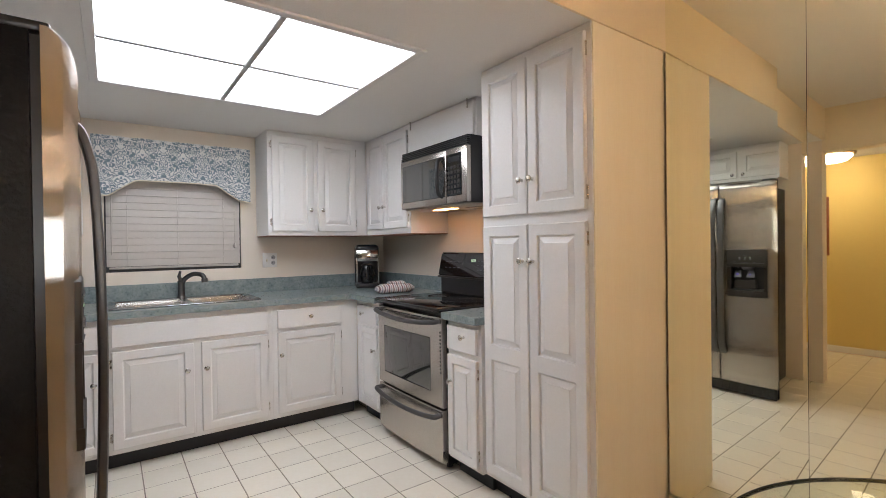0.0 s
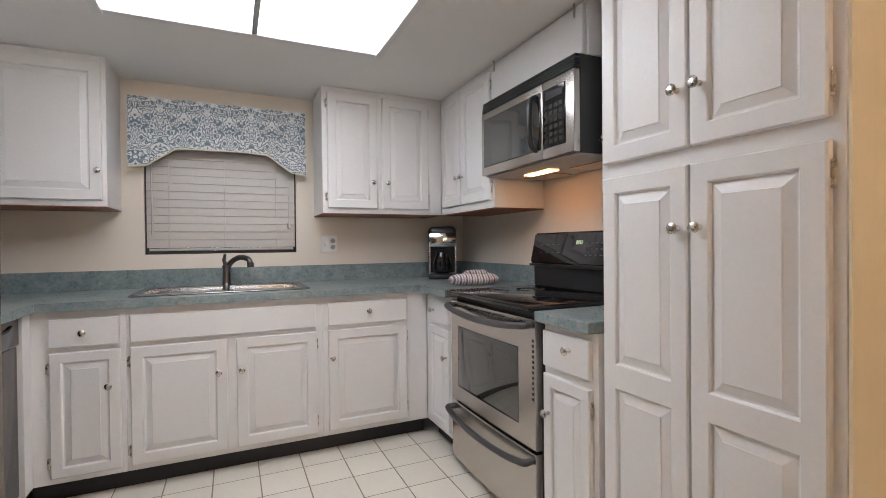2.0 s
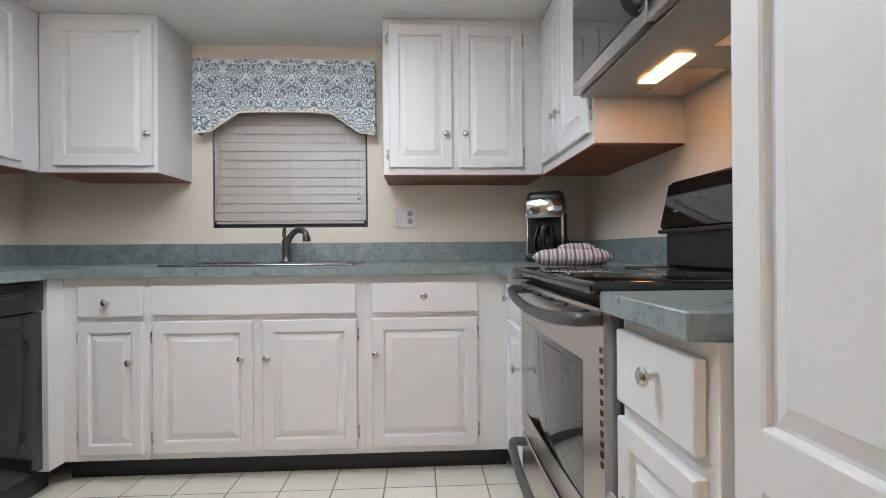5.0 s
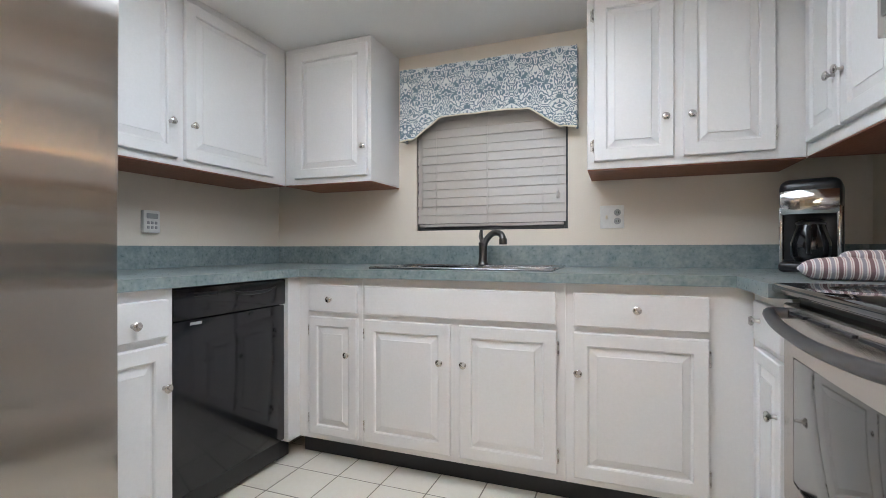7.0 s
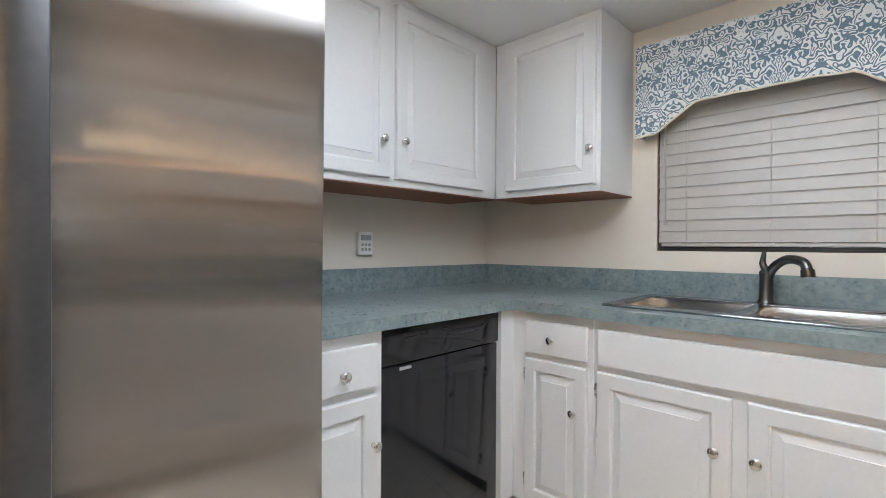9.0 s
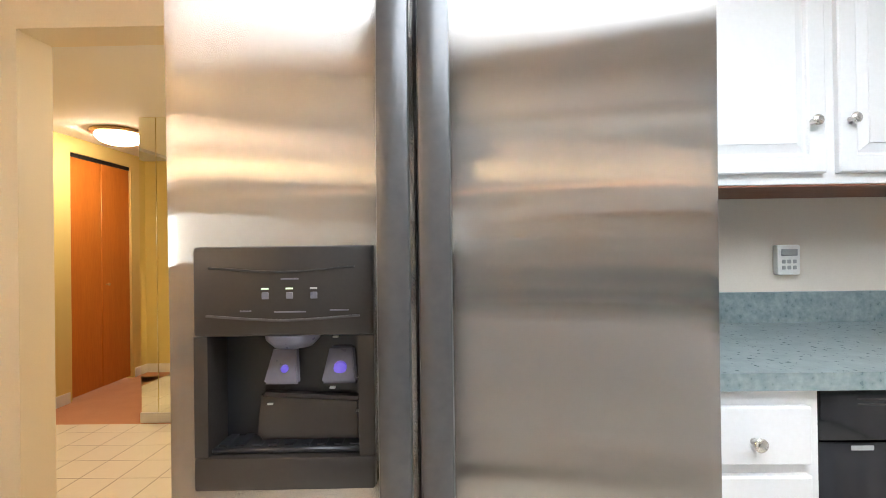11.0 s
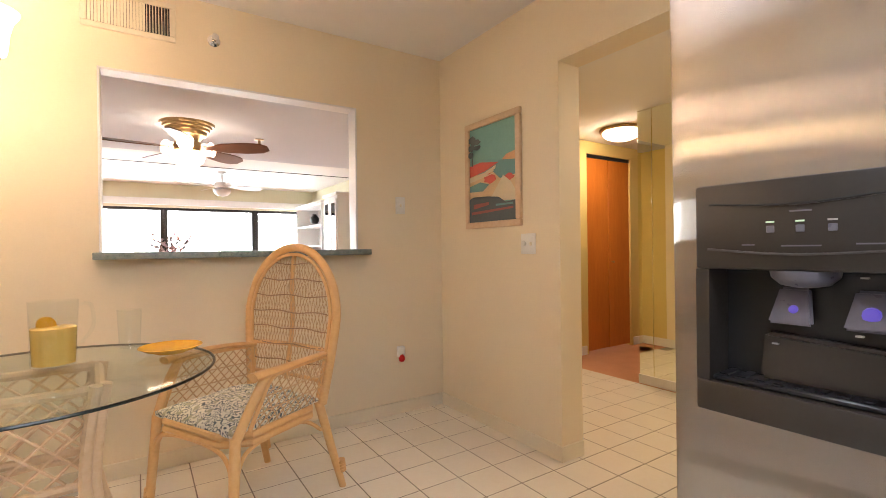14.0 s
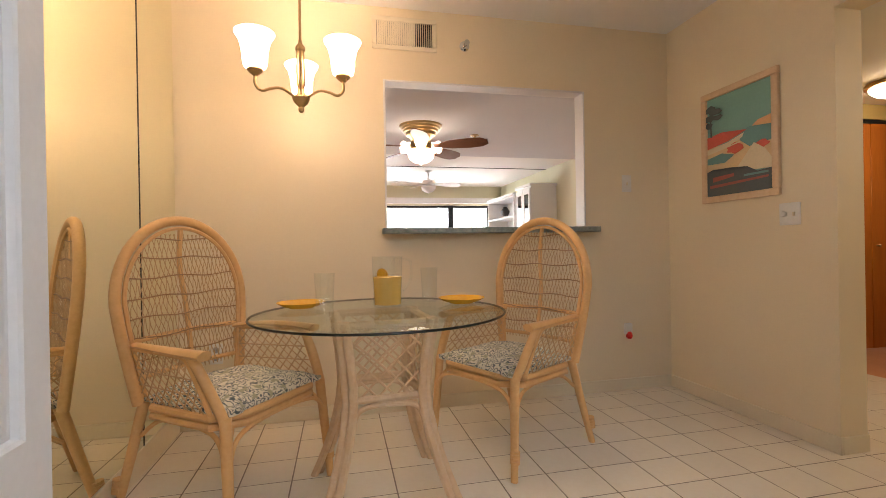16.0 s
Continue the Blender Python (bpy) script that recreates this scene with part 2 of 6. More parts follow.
# vertical brushing spreads reflections sideways
gl = nt.nodes.new("ShaderNodeBsdfAnisotropic")
gl.inputs["Roughness"].default_value = 0.19
gl.inputs["Anisotropy"].default_value = -0.92
nt.links.new(bs.inputs["Base Color"].links[0].from_socket, gl.inputs["Color"])
nt.links.new(tg.outputs[0], gl.inputs["Tangent"])
both = nt.nodes.new("ShaderNodeMixShader")
both.inputs[0].default_value = 0.95
nt.links.new(bs.outputs[0], both.inputs[1])
nt.links.new(gl.outputs[0], both.inputs[2])
nt.links.new(both.outputs[0], nt.nodes["Material Output"].inputs[0])
CHROME = material("chrome", (0.75, 0.74, 0.73), rough=0.14, metal=1.0, bump=0.0, rvar=0.03)
NICKEL = material("satin_nickel", (0.62, 0.59, 0.55), rough=0.28, metal=1.0, bump=0.0)
BRONZE = material("dark_bronze_metal", (0.14, 0.135, 0.13), rough=0.3, metal=1.0, bump=0.0)
BLACK = material("black_plastic", (0.016, 0.016, 0.018), (0.020, 0.020, 0.022), rough=0.3, fine=200, bump=0.01, rvar=0.03)
BLACK_TEX = material("black_textured_steel", (0.004, 0.0045, 0.006), (0.007, 0.008, 0.010), rough=0.36, scale=30, fine=85, bump=0.9, spec=0.2)
BLACKGLASS = material("black_glass", (0.008, 0.008, 0.01), rough=0.06, bump=0.0, rvar=0.02, coat=0.5)
OVENGLASS = material("coated_oven_glass", (0.035, 0.038, 0.036), rough=0.05, bump=0.0, rvar=0.02, coat=0.3, spec=0.8)
OVENGLASS.node_tree.nodes["Principled BSDF"].inputs["IOR"].default_value = 1.7
DWBLACK = material("satin_black_enamel", (0.010, 0.010, 0.013), (0.013, 0.013, 0.016), rough=0.11, bump=0.008, rvar=0.02, fine=60)
LIVCEIL = material("grey_textured_ceiling", (0.63, 0.625, 0.655), (0.60, 0.595, 0.625), rough=0.9, scale=2, fine=120, bump=0.4)
CHARCOAL = material("charcoal_plastic", (0.024, 0.019, 0.016), (0.030, 0.024, 0.020), rough=0.42, fine=160, bump=0.03)
HANDLE = material("grey_handle_plastic", (0.085, 0.083, 0.085), (0.11, 0.105, 0.105), rough=0.33, metal=0.5, bump=0.01)
TOE = material("black_toe_kick", (0.012, 0.013, 0.018), (0.02, 0.02, 0.025), rough=0.5, bump=0.05)
UNDER = material("brown_underside", (0.27, 0.09, 0.042), (0.17, 0.055, 0.028), rough=0.5, scale=6, fine=40, stretch=(1, 8, 1))
MIRROR = material("mirror_silver", (0.93, 0.94, 0.80), (0.93, 0.94, 0.80), rough=0.015, metal=1.0, bump=0.0, rvar=0.01)
GLASSEDGE = material("green_glass_edge", (0.006, 0.018, 0.016), rough=0.2, bump=0.0)
PLASTIC = material("ivory_plastic", (0.86, 0.84, 0.80), rough=0.35, bump=0.0)
GREYPLASTIC = material("grey_plastic", (0.42, 0.42, 0.41), rough=0.45, bump=0.02)
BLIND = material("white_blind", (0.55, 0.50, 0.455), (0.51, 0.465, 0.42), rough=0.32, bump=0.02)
DARKFRAME = material("dark_window_metal", (0.03, 0.03, 0.03), rough=0.4, bump=0.02)
RATTAN = material("pale_rattan", (0.68, 0.39, 0.15), (0.78, 0.49, 0.225), rough=0.42, scale=8, fine=60, stretch=(1, 1, 1), mix=0.6, bump=0.08)
RATTAN_W = material("whitewashed_rattan", (0.77, 0.58, 0.39), (0.67, 0.46, 0.27), rough=0.5, scale=9, fine=50, mix=0.6, bump=0.08)
CANE = material("woven_cane", (0.66, 0.46, 0.26), (0.50, 0.33, 0.17), rough=0.5, scale=20, fine=160, mix=0.6, bump=0.1)
CANE_DARK = material("dark_cane", (0.40, 0.24, 0.11), (0.31, 0.18, 0.08), rough=0.5, scale=20, fine=160, mix=0.6, bump=0.1)
GLASS = clear("clear_glass", (0.985, 0.995, 0.99))
TABLEGLASS = clear("table_glass", (0.93, 0.97, 0.95))
JUICE = material("orange_drink", (0.84, 0.58, 0.17), (0.8, 0.52, 0.13), rough=0.15, bump=0.0)
YELLOW = material("yellow_glaze", (0.80, 0.45, 0.03), (0.72, 0.36, 0.02), rough=0.2, bump=0.0)
ORANGEWOOD = material("orange_stained_wood", (0.62, 0.20, 0.03), (0.50, 0.14, 0.02), rough=0.35, scale=2.5, fine=12, stretch=(8, 8, 0.7), mix=0.7, bump=0.03)
CARPET = material("peach_carpet", (0.55, 0.27, 0.15), (0.47, 0.22, 0.12), rough=0.95, scale=6, fine=300, bump=0.6)
BASE = material("cream_trim_paint", (0.82, 0.74, 0.58), (0.78, 0.70, 0.54), rough=0.4, bump=0.03)
BRASS = material("antique_brass", (0.52, 0.36, 0.18), (0.42, 0.28, 0.13), rough=0.3, metal=1.0, bump=0.02)
PANEL_GLOW = glow("lit_ceiling_diffuser", (0.84, 0.915, 1.0), KITCHEN_PANEL)
SHADE = glow("lit_frosted_glass", (1.0, 0.70, 0.47), SHADE_GLOW)
BULB = glow("lit_bulb", (1.0, 0.69, 0.46), BULB_GLOW)
FANLIGHT = glow("lit_fan_glass", (1.0, 0.80, 0.60), 12.0)
DOME = glow("lit_dome_glass", (1.0, 0.80, 0.58), DOME_GLOW)
HOOD = glow("lit_hood_lens", (1.0, 0.46, 0.15), HOOD_GLOW)
OUTSIDE = glow("bright_daylight", (0.93, 0.97, 1.0), WINDOW_GLOW)
VALANCE = patterned("scroll_print_cotton", (0.80, 0.80, 0.79), (0.17, 0.24, 0.295), 22, 0.0, 0.8, repeat=0.125)
FLORAL = patterned("leaf_print_cotton", (0.76, 0.73, 0.62), (0.10, 0.13, 0.145), 19, 0.5, 1.3, ink2=(0.42, 0.42, 0.30))

# ---- large structure ----
XL, XR = -3.125, 0.06      # kitchen's west and east walls
XM = 0.025                 # mirror face
YS = -4.94                 # wall with the serving hatch
YB = -2.79                 # soffit between kitchen and dining
ZK, ZD, ZH = 2.185, 2.47, 2.22
T = 0.16
TS = 0.105                 # serving hatch wall

bm = B()
WX0, WX1, WZ0, WZ1 = -2.10, -1.22, 1.135, 1.95
box(bm, XL - T, WX0, 0, T, 0, ZD)
box(bm, WX1, XR + T, 0, T, 0, ZD)
box(bm, WX0, WX1, 0, T, 0, WZ0)
box(bm, WX0, WX1, 0, T, WZ1, ZD)
solid("wall_north", bm, WALL_K, "cream painted kitchen wall behind the sink", "wall")

bm = B()
box(bm, XL - T, XL, YB + 0.01, 0, 0, ZD)
solid("wall_west_kitchen", bm, WALL_K, "cream painted kitchen wall beside the refrigerator", "wall")
DY0, DY1, DZ = -3.815, -2.80, 2.085
bm = B()
box(bm, XL - T, XL, YS, DY0, 0, ZD)
box(bm, XL - T, XL, DY0, YB + 0.01, DZ, ZD)
solid("wall_west_dining", bm, WALL_D, "yellow cream dining wall with a cased doorway", "wall")
bm = B()
box(bm, XR, XR + T, YB, 0, 0, ZD)
solid("wall_east_kitchen", bm, WALL_K, "cream painted wall behind the range", "wall")
bm = B()
box(bm, XR - 0.005, XR + T, YS - T, YB, 0, ZD)
solid("wall_east_dining", bm, WALL_D, "yellow cream wall behind the mirror panels", "wall")

def holed(bm, outer, inner, y0, y1):
    """A wall along x with one opening through it."""
    ring = []
    for y in (y0, y1):
        for x0, x1, z0, z1 in (outer, inner):
            ring.append([bm.verts.new((x, y, z)) for x, z in ((x0, z0), (x1, z0), (x1, z1), (x0, z1))])
    for a, b in ((0, 1), (2, 3), (0, 2), (1, 3)):
        for k in range(4):
            q = (k + 1) % 4
            bm.faces.new((ring[a][k], ring[a][q], ring[b][q], ring[b][k]))
    bmesh.ops.recalc_face_normals(bm, faces=list(bm.faces))


HX0, HX1, HZ0, HZ1 = -2.48, -1.135, 1.085, 2.03
bm = B()
holed(bm, (XL - T, XR - 0.005, 0, ZD), (HX0, HX1, HZ0, HZ1), YS - TS, YS)
solid("wall_south_dining", bm, WALL_D, "yellow cream dining wall with a serving hatch", "wall")

# ceilings
LX0, LX1, LY0, LY1 = -2.125, -0.90, -2.165, -0.92
bm = B()
plan_solid(bm, [XL, LX0, LX1, XR], [YB, LY0, LY1, 0], lambda x, y: not (LX0 < x < LX1 and LY0 < y < LY1), ZK, ZK + 0.03)
solid("ceiling_kitchen", bm, CEIL, "lowered white kitchen ceiling around a light box", "ceiling")
bm = B()
box(bm, XL, XR, YB - 0.012, YB - 0.002, ZK - 0.005, ZD)
solid("soffit", bm, WALL_D, "yellow cream soffit face over the pantry", "soffit")
bm = B()
box(bm, XL - T, XR + T, YS - T, T, ZD, ZD + 0.1)
solid("ceiling_dining", bm, CEIL, "white painted dining ceiling", "ceiling")

# ceiling light box
lightbox = thing("ceiling_light", pose((LX0 + LX1) / 2, (LY0 + LY1) / 2, ZK), "large recessed fluorescent ceiling light with four white panels", "ceiling light")
hx, hy = (LX1 - LX0) / 2, (LY1 - LY0) / 2
bm = B()
for sx in (-1, 1):
    box(bm, sx * hx - 0.02, sx * hx + 0.02, -hy - 0.02, hy + 0.02, -0.012, 0.02, 0.003)
    box(bm, -hx + 0.02, hx - 0.02, sx * hy - 0.02, sx * hy + 0.02, -0.011, 0.02, 0.003)
part("trim_frame", bm, WHITE, lightbox, "white wooden trim")
bm = B()
box(bm, -0.0125, 0.0125, -hy + 0.02, hy - 0.02, -0.008, 0.016, 0.002)
part("crossbar", bm, GREYPLASTIC, lightbox, "grey metal crossbar")
for sx in (-1, 1):
    bm = B()
    box(bm, min(sx * 0.0125, sx * (hx - 0.02)), max(sx * 0.0125, sx * (hx - 0.02)), -0.0115, 0.0115, -0.006, 0.015, 0.002)
    part("crossbar", bm, GREYPLASTIC, lightbox, "grey metal crossbar")
    for sy in (-1, 1):
        bm = B()
        box(bm, min(sx * 0.008, sx * hx), max(sx * 0.008, sx * hx), min(sy * 0.008, sy * hy), max(sy * 0.008, sy * hy), 0.004, 0.010)
        part("diffuser", bm, PANEL_GLOW, lightbox, "glowing white acrylic diffuser")

# floors
bm = B()
box(bm, XL - T, XR + T, YS - T, T, -0.1, -0.0012)
box(bm, -4.69, XL - T, -5.335, -1.0, -0.1, -0.0012)
floor = solid("floor", bm, GROUT, "floor of square cream ceramic tiles with dark grout", "floor")

# hall behind the doorway
bm = B()
box(bm, -7.0, -4.692, -5.6, -1.0, -0.1, -0.002)
solid("floor_hall", bm, CARPET, "peach coloured entry carpet", "carpet")
bm = B()
box(bm, -7.0, XL - T, -5.5, -1.0, ZH, ZH + 0.1)
solid("ceiling_hall", bm, CEIL, "white painted hall ceiling", "ceiling")
CX0, CX1, CY, CZ = -5.935, -5.20, -5.335, 2.09
bm = B()
box(bm, -7.0, CX0, CY - T, CY, 0, ZH)
box(bm, CX1, XL - T, CY - T, CY, 0, ZH)
box(bm, CX0, CX1, CY - T, CY, CZ, ZH)
box(bm, CX0, CX1, CY - T - 0.5, CY - T - 0.45, 0, ZH)
box(bm, XL - T, XL - T + 0.1, CY - T, YS - TS - 0.002, 0, ZH)
solid("wall_hall_south", bm, WALL_H, "mustard yellow hall wall around a closet", "wall")
bm = B()
box(bm, -4.87, -4.725, -4.43, -1.0, 0, ZH)
solid("wall_hall_west", bm, WALL_H, "mustard yellow wall behind hall mirrors", "wall")
bm = B()
box(bm, -7.1, -7.0, -5.5, -1.0, 0, ZH)
solid("wall_entry_west", bm, WALL_H, "mustard yellow entry wall", "wall")
bm = B()
box(bm, -7.0, XL - T, -1.0, -0.9, 0, ZH)
solid("wall_hall_north", bm, WALL_H, "mustard yellow end wall of the hall", "wall")

# ---- kitchen cabinets ----
def door_bm(w, h, t=0.02, panels=None, rim=0.055):
    """A raised-panel door, 0..w by 0..h, its back at y=0 and its face at y=-t."""
    bm = B()
    if not panels:
        panels = [(rim, w - rim, rim, h - rim)]
    def rect(x0, x1, z0, z1, y):
        return [bm.verts.new(p) for p in ((x0, y, z0), (x1, y, z0), (x1, y, z1), (x0, y, z1))]
    def ring(a, b):
        for k in range(4):
            bm.faces.new((a[k], a[(k + 1) % 4], b[(k + 1) % 4], b[k]))
    e = 0.004
    back = rect(0, w, 0, h, 0)
    side = rect(0, w, 0, h, -t + e)
    bm.faces.new(back)
    ring(back, side)
    x0s, x1s = panels[0][0], panels[0][1]
    zs = [e] + [v for p in panels for v in (p[2], p[3])] + [h - e]
    # flat face between the panels
    front = rect(e, w - e, e, h - e, -t)
    ring(side, front)
    def quad(x0, x1, z0, z1):
        bm.faces.new(rect(x0, x1, z0, z1, -t))
    quad(e, x0s, e, h - e)
    quad(x1s, w - e, e, h - e)
    for k in range(0, len(zs), 2):
        quad(x0s, x1s, zs[k], zs[k + 1])
    for x0, x1, z0, z1 in panels:
        prof = [(0, -t), (0.004, -t + 0.003), (0.006, -t + 0.011), (0.011, -t + 0.0115), (0.036, -t + 0.003), (0.0375, -t + 0.0005)]
        last = None
        for ins, y in prof:
            r = rect(x0 + ins, x1 - ins, z0 + ins, z1 - ins, y)
            if last:
                ring(last, r)
            last = r
        bm.faces.new(last)
    bmesh.ops.remove_doubles(bm, verts=bm.verts, dist=0.0002)
    return bm


def slab_bm(w, h, t=0.02):
    return box(B(), 0, w, -t, 0, 0, h, 0.004, 2)


KNOB = None


def knob(parent, x, y, z):
    global KNOB
    if KNOB is None:
        KNOB = mesh_from("knob", lathe(B(), [(0.008, 0), (0.008, -0.002), (0.0055, -0.005), (0.005, -0.014), (0.010, -0.018), (0.0155, -0.022), (0.016, -0.026), (0.012, -0.030), (0.004, -0.031)], 16, axis="y"), NICKEL)
    return part_of("knob", KNOB, parent, pose(x, y, z), "satin nickel knob")


HINGE = None


def hinge(parent, x, y, z):
    global HINGE
    if HINGE is None:
        bm = B()
        tube(bm, [(0, -0.006, -0.026), (0, -0.006, 0.026)], 0.0045, 8)
        box(bm, -0.012, 0.0, -0.004, 0.0, -0.024, 0.024, 0.001)
        box(bm, -0.003, 0.003, -0.012, -0.002, -0.030, -0.022, 0.001)
        box(bm, -0.003, 0.003, -0.012, -0.002, 0.022, 0.030, 0.001)
        HINGE = mesh_from("hinge", bm, NICKEL)
    return part_of("hinge", HINGE, parent, pose(x, y, z), "small nickel hinge")


def cabinet(name, m, w, depth, z0, z1, fronts, label, toe=False, under=False, group="", mat=None, side_mat=None):
    """A box whose face frame is at local y=0 and whose back is at y=depth; fronts: (kind, x0, x1, z0, z1, knob x, knob z, hinge x)."""
    c = thing(name, m, label, "cabinet", group)
    bm = B()
    box(bm, 0, w, 0, depth, z0, z1, 0.0015)
    part("body", bm, mat or WHITE, c)
    if toe:
        bm = B()
        box(bm, 0, w, 0.07, depth, 0, z0 - 0.001)
        part("toe_kick", bm, TOE, c, "black toe kick")
    if under:
        bm = B()
        box(bm, 0.001, w - 0.001, 0.001, depth - 0.001, z0 - 0.006, z0 - 0.001)
        part("underside", bm, UNDER, c, "dark brown wooden underside")
    for f in fronts:
        kind, x0, x1, a, b, kx, kz, hg = f[:8]
        ww, hh = x1 - x0, b - a
        if kind == "door":
            bm = door_bm(ww, hh, 0.02, f[8] if len(f) > 8 else None, 0.05 if ww > 0.3 else 0.042)
        else:
            bm = slab_bm(ww, hh)
        d = part("door" if kind in ("door", "flat") else "drawer_front", bm, WHITE, c, smooth=12)
        d.location = (x0, -0.0005, a)
        if kx is not None:
            knob(d, kx - x0, -0.02, kz - a)
        if hg is not None:
            hx0 = -0.004 if hg == "l" else ww + 0.004
            for zz in (0.07, hh - 0.07):
                hinge(d, hx0, 0.0, zz)
    return c


YF = -0.64
DZ0, DZ1, RZ0, RZ1 = 0.13, 0.70, 0.725, 0.855
# sink wall, base units
cabinet("base_cabinet", pose(-2.474, YF, 0), 0.381, 0.64, 0.10, 0.890,
        [("drawer", 0.092, 0.36, RZ0, RZ1, 0.22, 0.788, None), ("door", 0.092, 0.36, DZ0, DZ1, 0.316, 0.53, "l")],
        "white painted base cabinet with one drawer and narrow door", True, group="kitchen base cabinets")
cabinet("sink_cabinet", pose(-2.093, YF, 0), 0.928, 0.64, 0.10, 0.890,
        [("drawer", 0.02, 0.892, RZ0, RZ1, None, None, None), ("door", 0.02, 0.443, DZ0, DZ1, 0.402, 0.535, "l"),
         ("door", 0.485, 0.895, DZ0, DZ1, 0.51, 0.535, "r")],
        "white painted sink cabinet with two raised-panel doors", True, group="kitchen base cabinets")
cabinet("base_cabinet", pose(-1.165, YF, 0), 0.638, 0.64, 0.10, 0.890,
        [("drawer", 0.032, 0.50, RZ0, RZ1, 0.262, 0.798, None), ("door", 0.032, 0.50, DZ0, DZ1, 0.05, 0.545, "r")],
        "white painted corner base cabinet with drawer and wide door", True, group="kitchen base cabinets")
# west wall base unit beside the refrigerator
cabinet("base_cabinet", pose(-2.45, -1.70, 0, 0, 0, 90), 0.358, 0.67, 0.10, 0.890,
        [("drawer", 0.03, 0.33, RZ0, RZ1, 0.20, 0.78, None), ("door", 0.03, 0.33, DZ0, DZ1, 0.31, 0.55, "l")],
        "white painted base cabinet beside the refrigerator", True, group="kitchen base cabinets")
# filler beside the dishwasher
cabinet("filler_panel", pose(-2.45, -0.727, 0, 0, 0, 90), 0.086, 0.10, 0.10, 0.890, [], "white painted corner filler panel beside the dishwasher", True)
# east wall
XF = -0.525
cabinet("base_cabinet", pose(XF, -0.642, 0, 0, 0, -90), 0.375, 0.60, 0.10, 0.890,
        [("drawer", 0.07, 0.345, RZ0, RZ1, 0.15, 0.795, None), ("door", 0.07, 0.345, DZ0, DZ1, 0.32, 0.545, None)],
        "white painted narrow base cabinet beside the range", True, group="kitchen base cabinets")
cabinet("base_cabinet", pose(XF, -1.832, 0, 0, 0, -90), 0.286, 0.60, 0.10, 0.876,
        [("drawer", 0.012, 0.262, 0.715, 0.85, 0.165, 0.80, None), ("door", 0.012, 0.262, DZ0 - 0.01, 0.685, 0.045, 0.54, "r")],
        "white painted narrow base cabinet between range and pantry", True, group="kitchen base cabinets")

# wall units
U0, U1 = 1.385, ZK - 0.002
DU0, DU1 = 1.418, 2.145
cabinet("wall_cabinet", pose(-1.10, -0.34, 0), 0.819, 0.338, U0, U1,
        [("door", 0.03, 0.352, DU0, DU1, 0.32, 1.585, "l"), ("door", 0.388, 0.715, DU0, DU1, 0.418, 1.585, "r")],
        "white painted wall cabinet with two doors beside the window", under=True, group="kitchen wall cabinets")
cabinet("wall_cabinet", pose(-0.28, -0.342, 0, 0, 0, -90), 0.713, 0.338, U0, U1,
        [("door", 0.045, 0.325, DU0 + 0.01, DU1, 0.30, 1.60, None), ("door", 0.338, 0.69, DU0 + 0.01, DU1, 0.365, 1.60, "r")],
        "white painted corner wall cabinet beside the microwave", under=True, group="kitchen wall cabinets")
over = cabinet("wall_cabinet", pose(-0.28, -1.058, 0, 0, 0, -90), 0.755, 0.338, 1.955, U1,
               [("flat", 0.012, 0.742, 1.965, 2.165, None, None, None)], "shallow white cabinet with one plain flap above the microwave", group="kitchen wall cabinets")
for kx in (0.05, 0.70):
    hinge(over, kx, -0.02, 2.15)
cabinet("wall_cabinet", pose(-0.215, -1.816, 0, 0, 0, -90), 0.302, 0.273, U0, U1,
        [("door", 0.02, 0.282, DU0, DU1, 0.05, 1.60, "r")], "narrow white wall cabinet between microwave and pantry", under=True, group="kitchen wall cabinets")
cabinet("wall_cabinet", pose(-2.783, -0.34, 0), 0.568, 0.338, U0 + 0.012, U1,
        [("door", 0.075, 0.548, DU0 + 0.01, DU1, 0.533, 1.58, None)],
        "white painted corner wall cabinet with one wide door", under=True, group="kitchen wall cabinets")
cabinet("wall_cabinet", pose(-2.785, -1.66, 0, 0, 0, 90), 1.32, 0.338, U0 + 0.012, U1,
        [("door", 0.06, 0.605, DU0 + 0.01, DU1, 0.562, 1.578, None), ("door", 0.642, 1.20, DU0 + 0.01, DU1, 0.672, 1.583, None)],
        "long white wall cabinet with two raised-panel doors", under=True, group="kitchen wall cabinets")
cabinet("wall_cabinet", pose(-2.785, -2.68, 0, 0, 0, 90), 1.018, 0.338, 1.86, U1,
        [("door", 0.05, 0.49, 1.89, 2.145, 0.46, 1.92, None), ("door", 0.52, 0.96, 1.89, 2.145, 0.55, 1.92, None)],
        "shallow white cabinet above the refrigerator", group="kitchen wall cabinets")

# pantry
PX, PY0, PY1 = -0.50, -2.118, -2.788
pantry = cabinet("pantry_cabinet", pose(PX, PY0, 0, 0, 0, -90), 0.668, 0.538, 0.10, U1,
                 [("door", 0.018, 0.325, 1.432, 2.15, 0.297, 1.588, None), ("door", 0.333, 0.645, 1.432, 2.15, 0.362, 1.588, "r"),
                  ("door", 0.018, 0.325, 0.13, 1.385, 0.297, 1.216, None, [(0.05, 0.257, 0.05, 0.588), (0.05, 0.257, 0.66, 1.205)]),
                  ("door", 0.333, 0.645, 0.13, 1.385, 0.362, 1.216, "r", [(0.05, 0.262, 0.05, 0.588), (0.05, 0.262, 0.66, 1.205)])],
                 "tall white pantry cabinet with four raised-panel doors", True, group="")
bm = B()
box(bm, 0.669, 0.675, 0.004, 0.537, 0.0, ZK + 0.0)
part("side_panel", bm, PANTRY_SIDE, pantry, "cream coloured side panel")

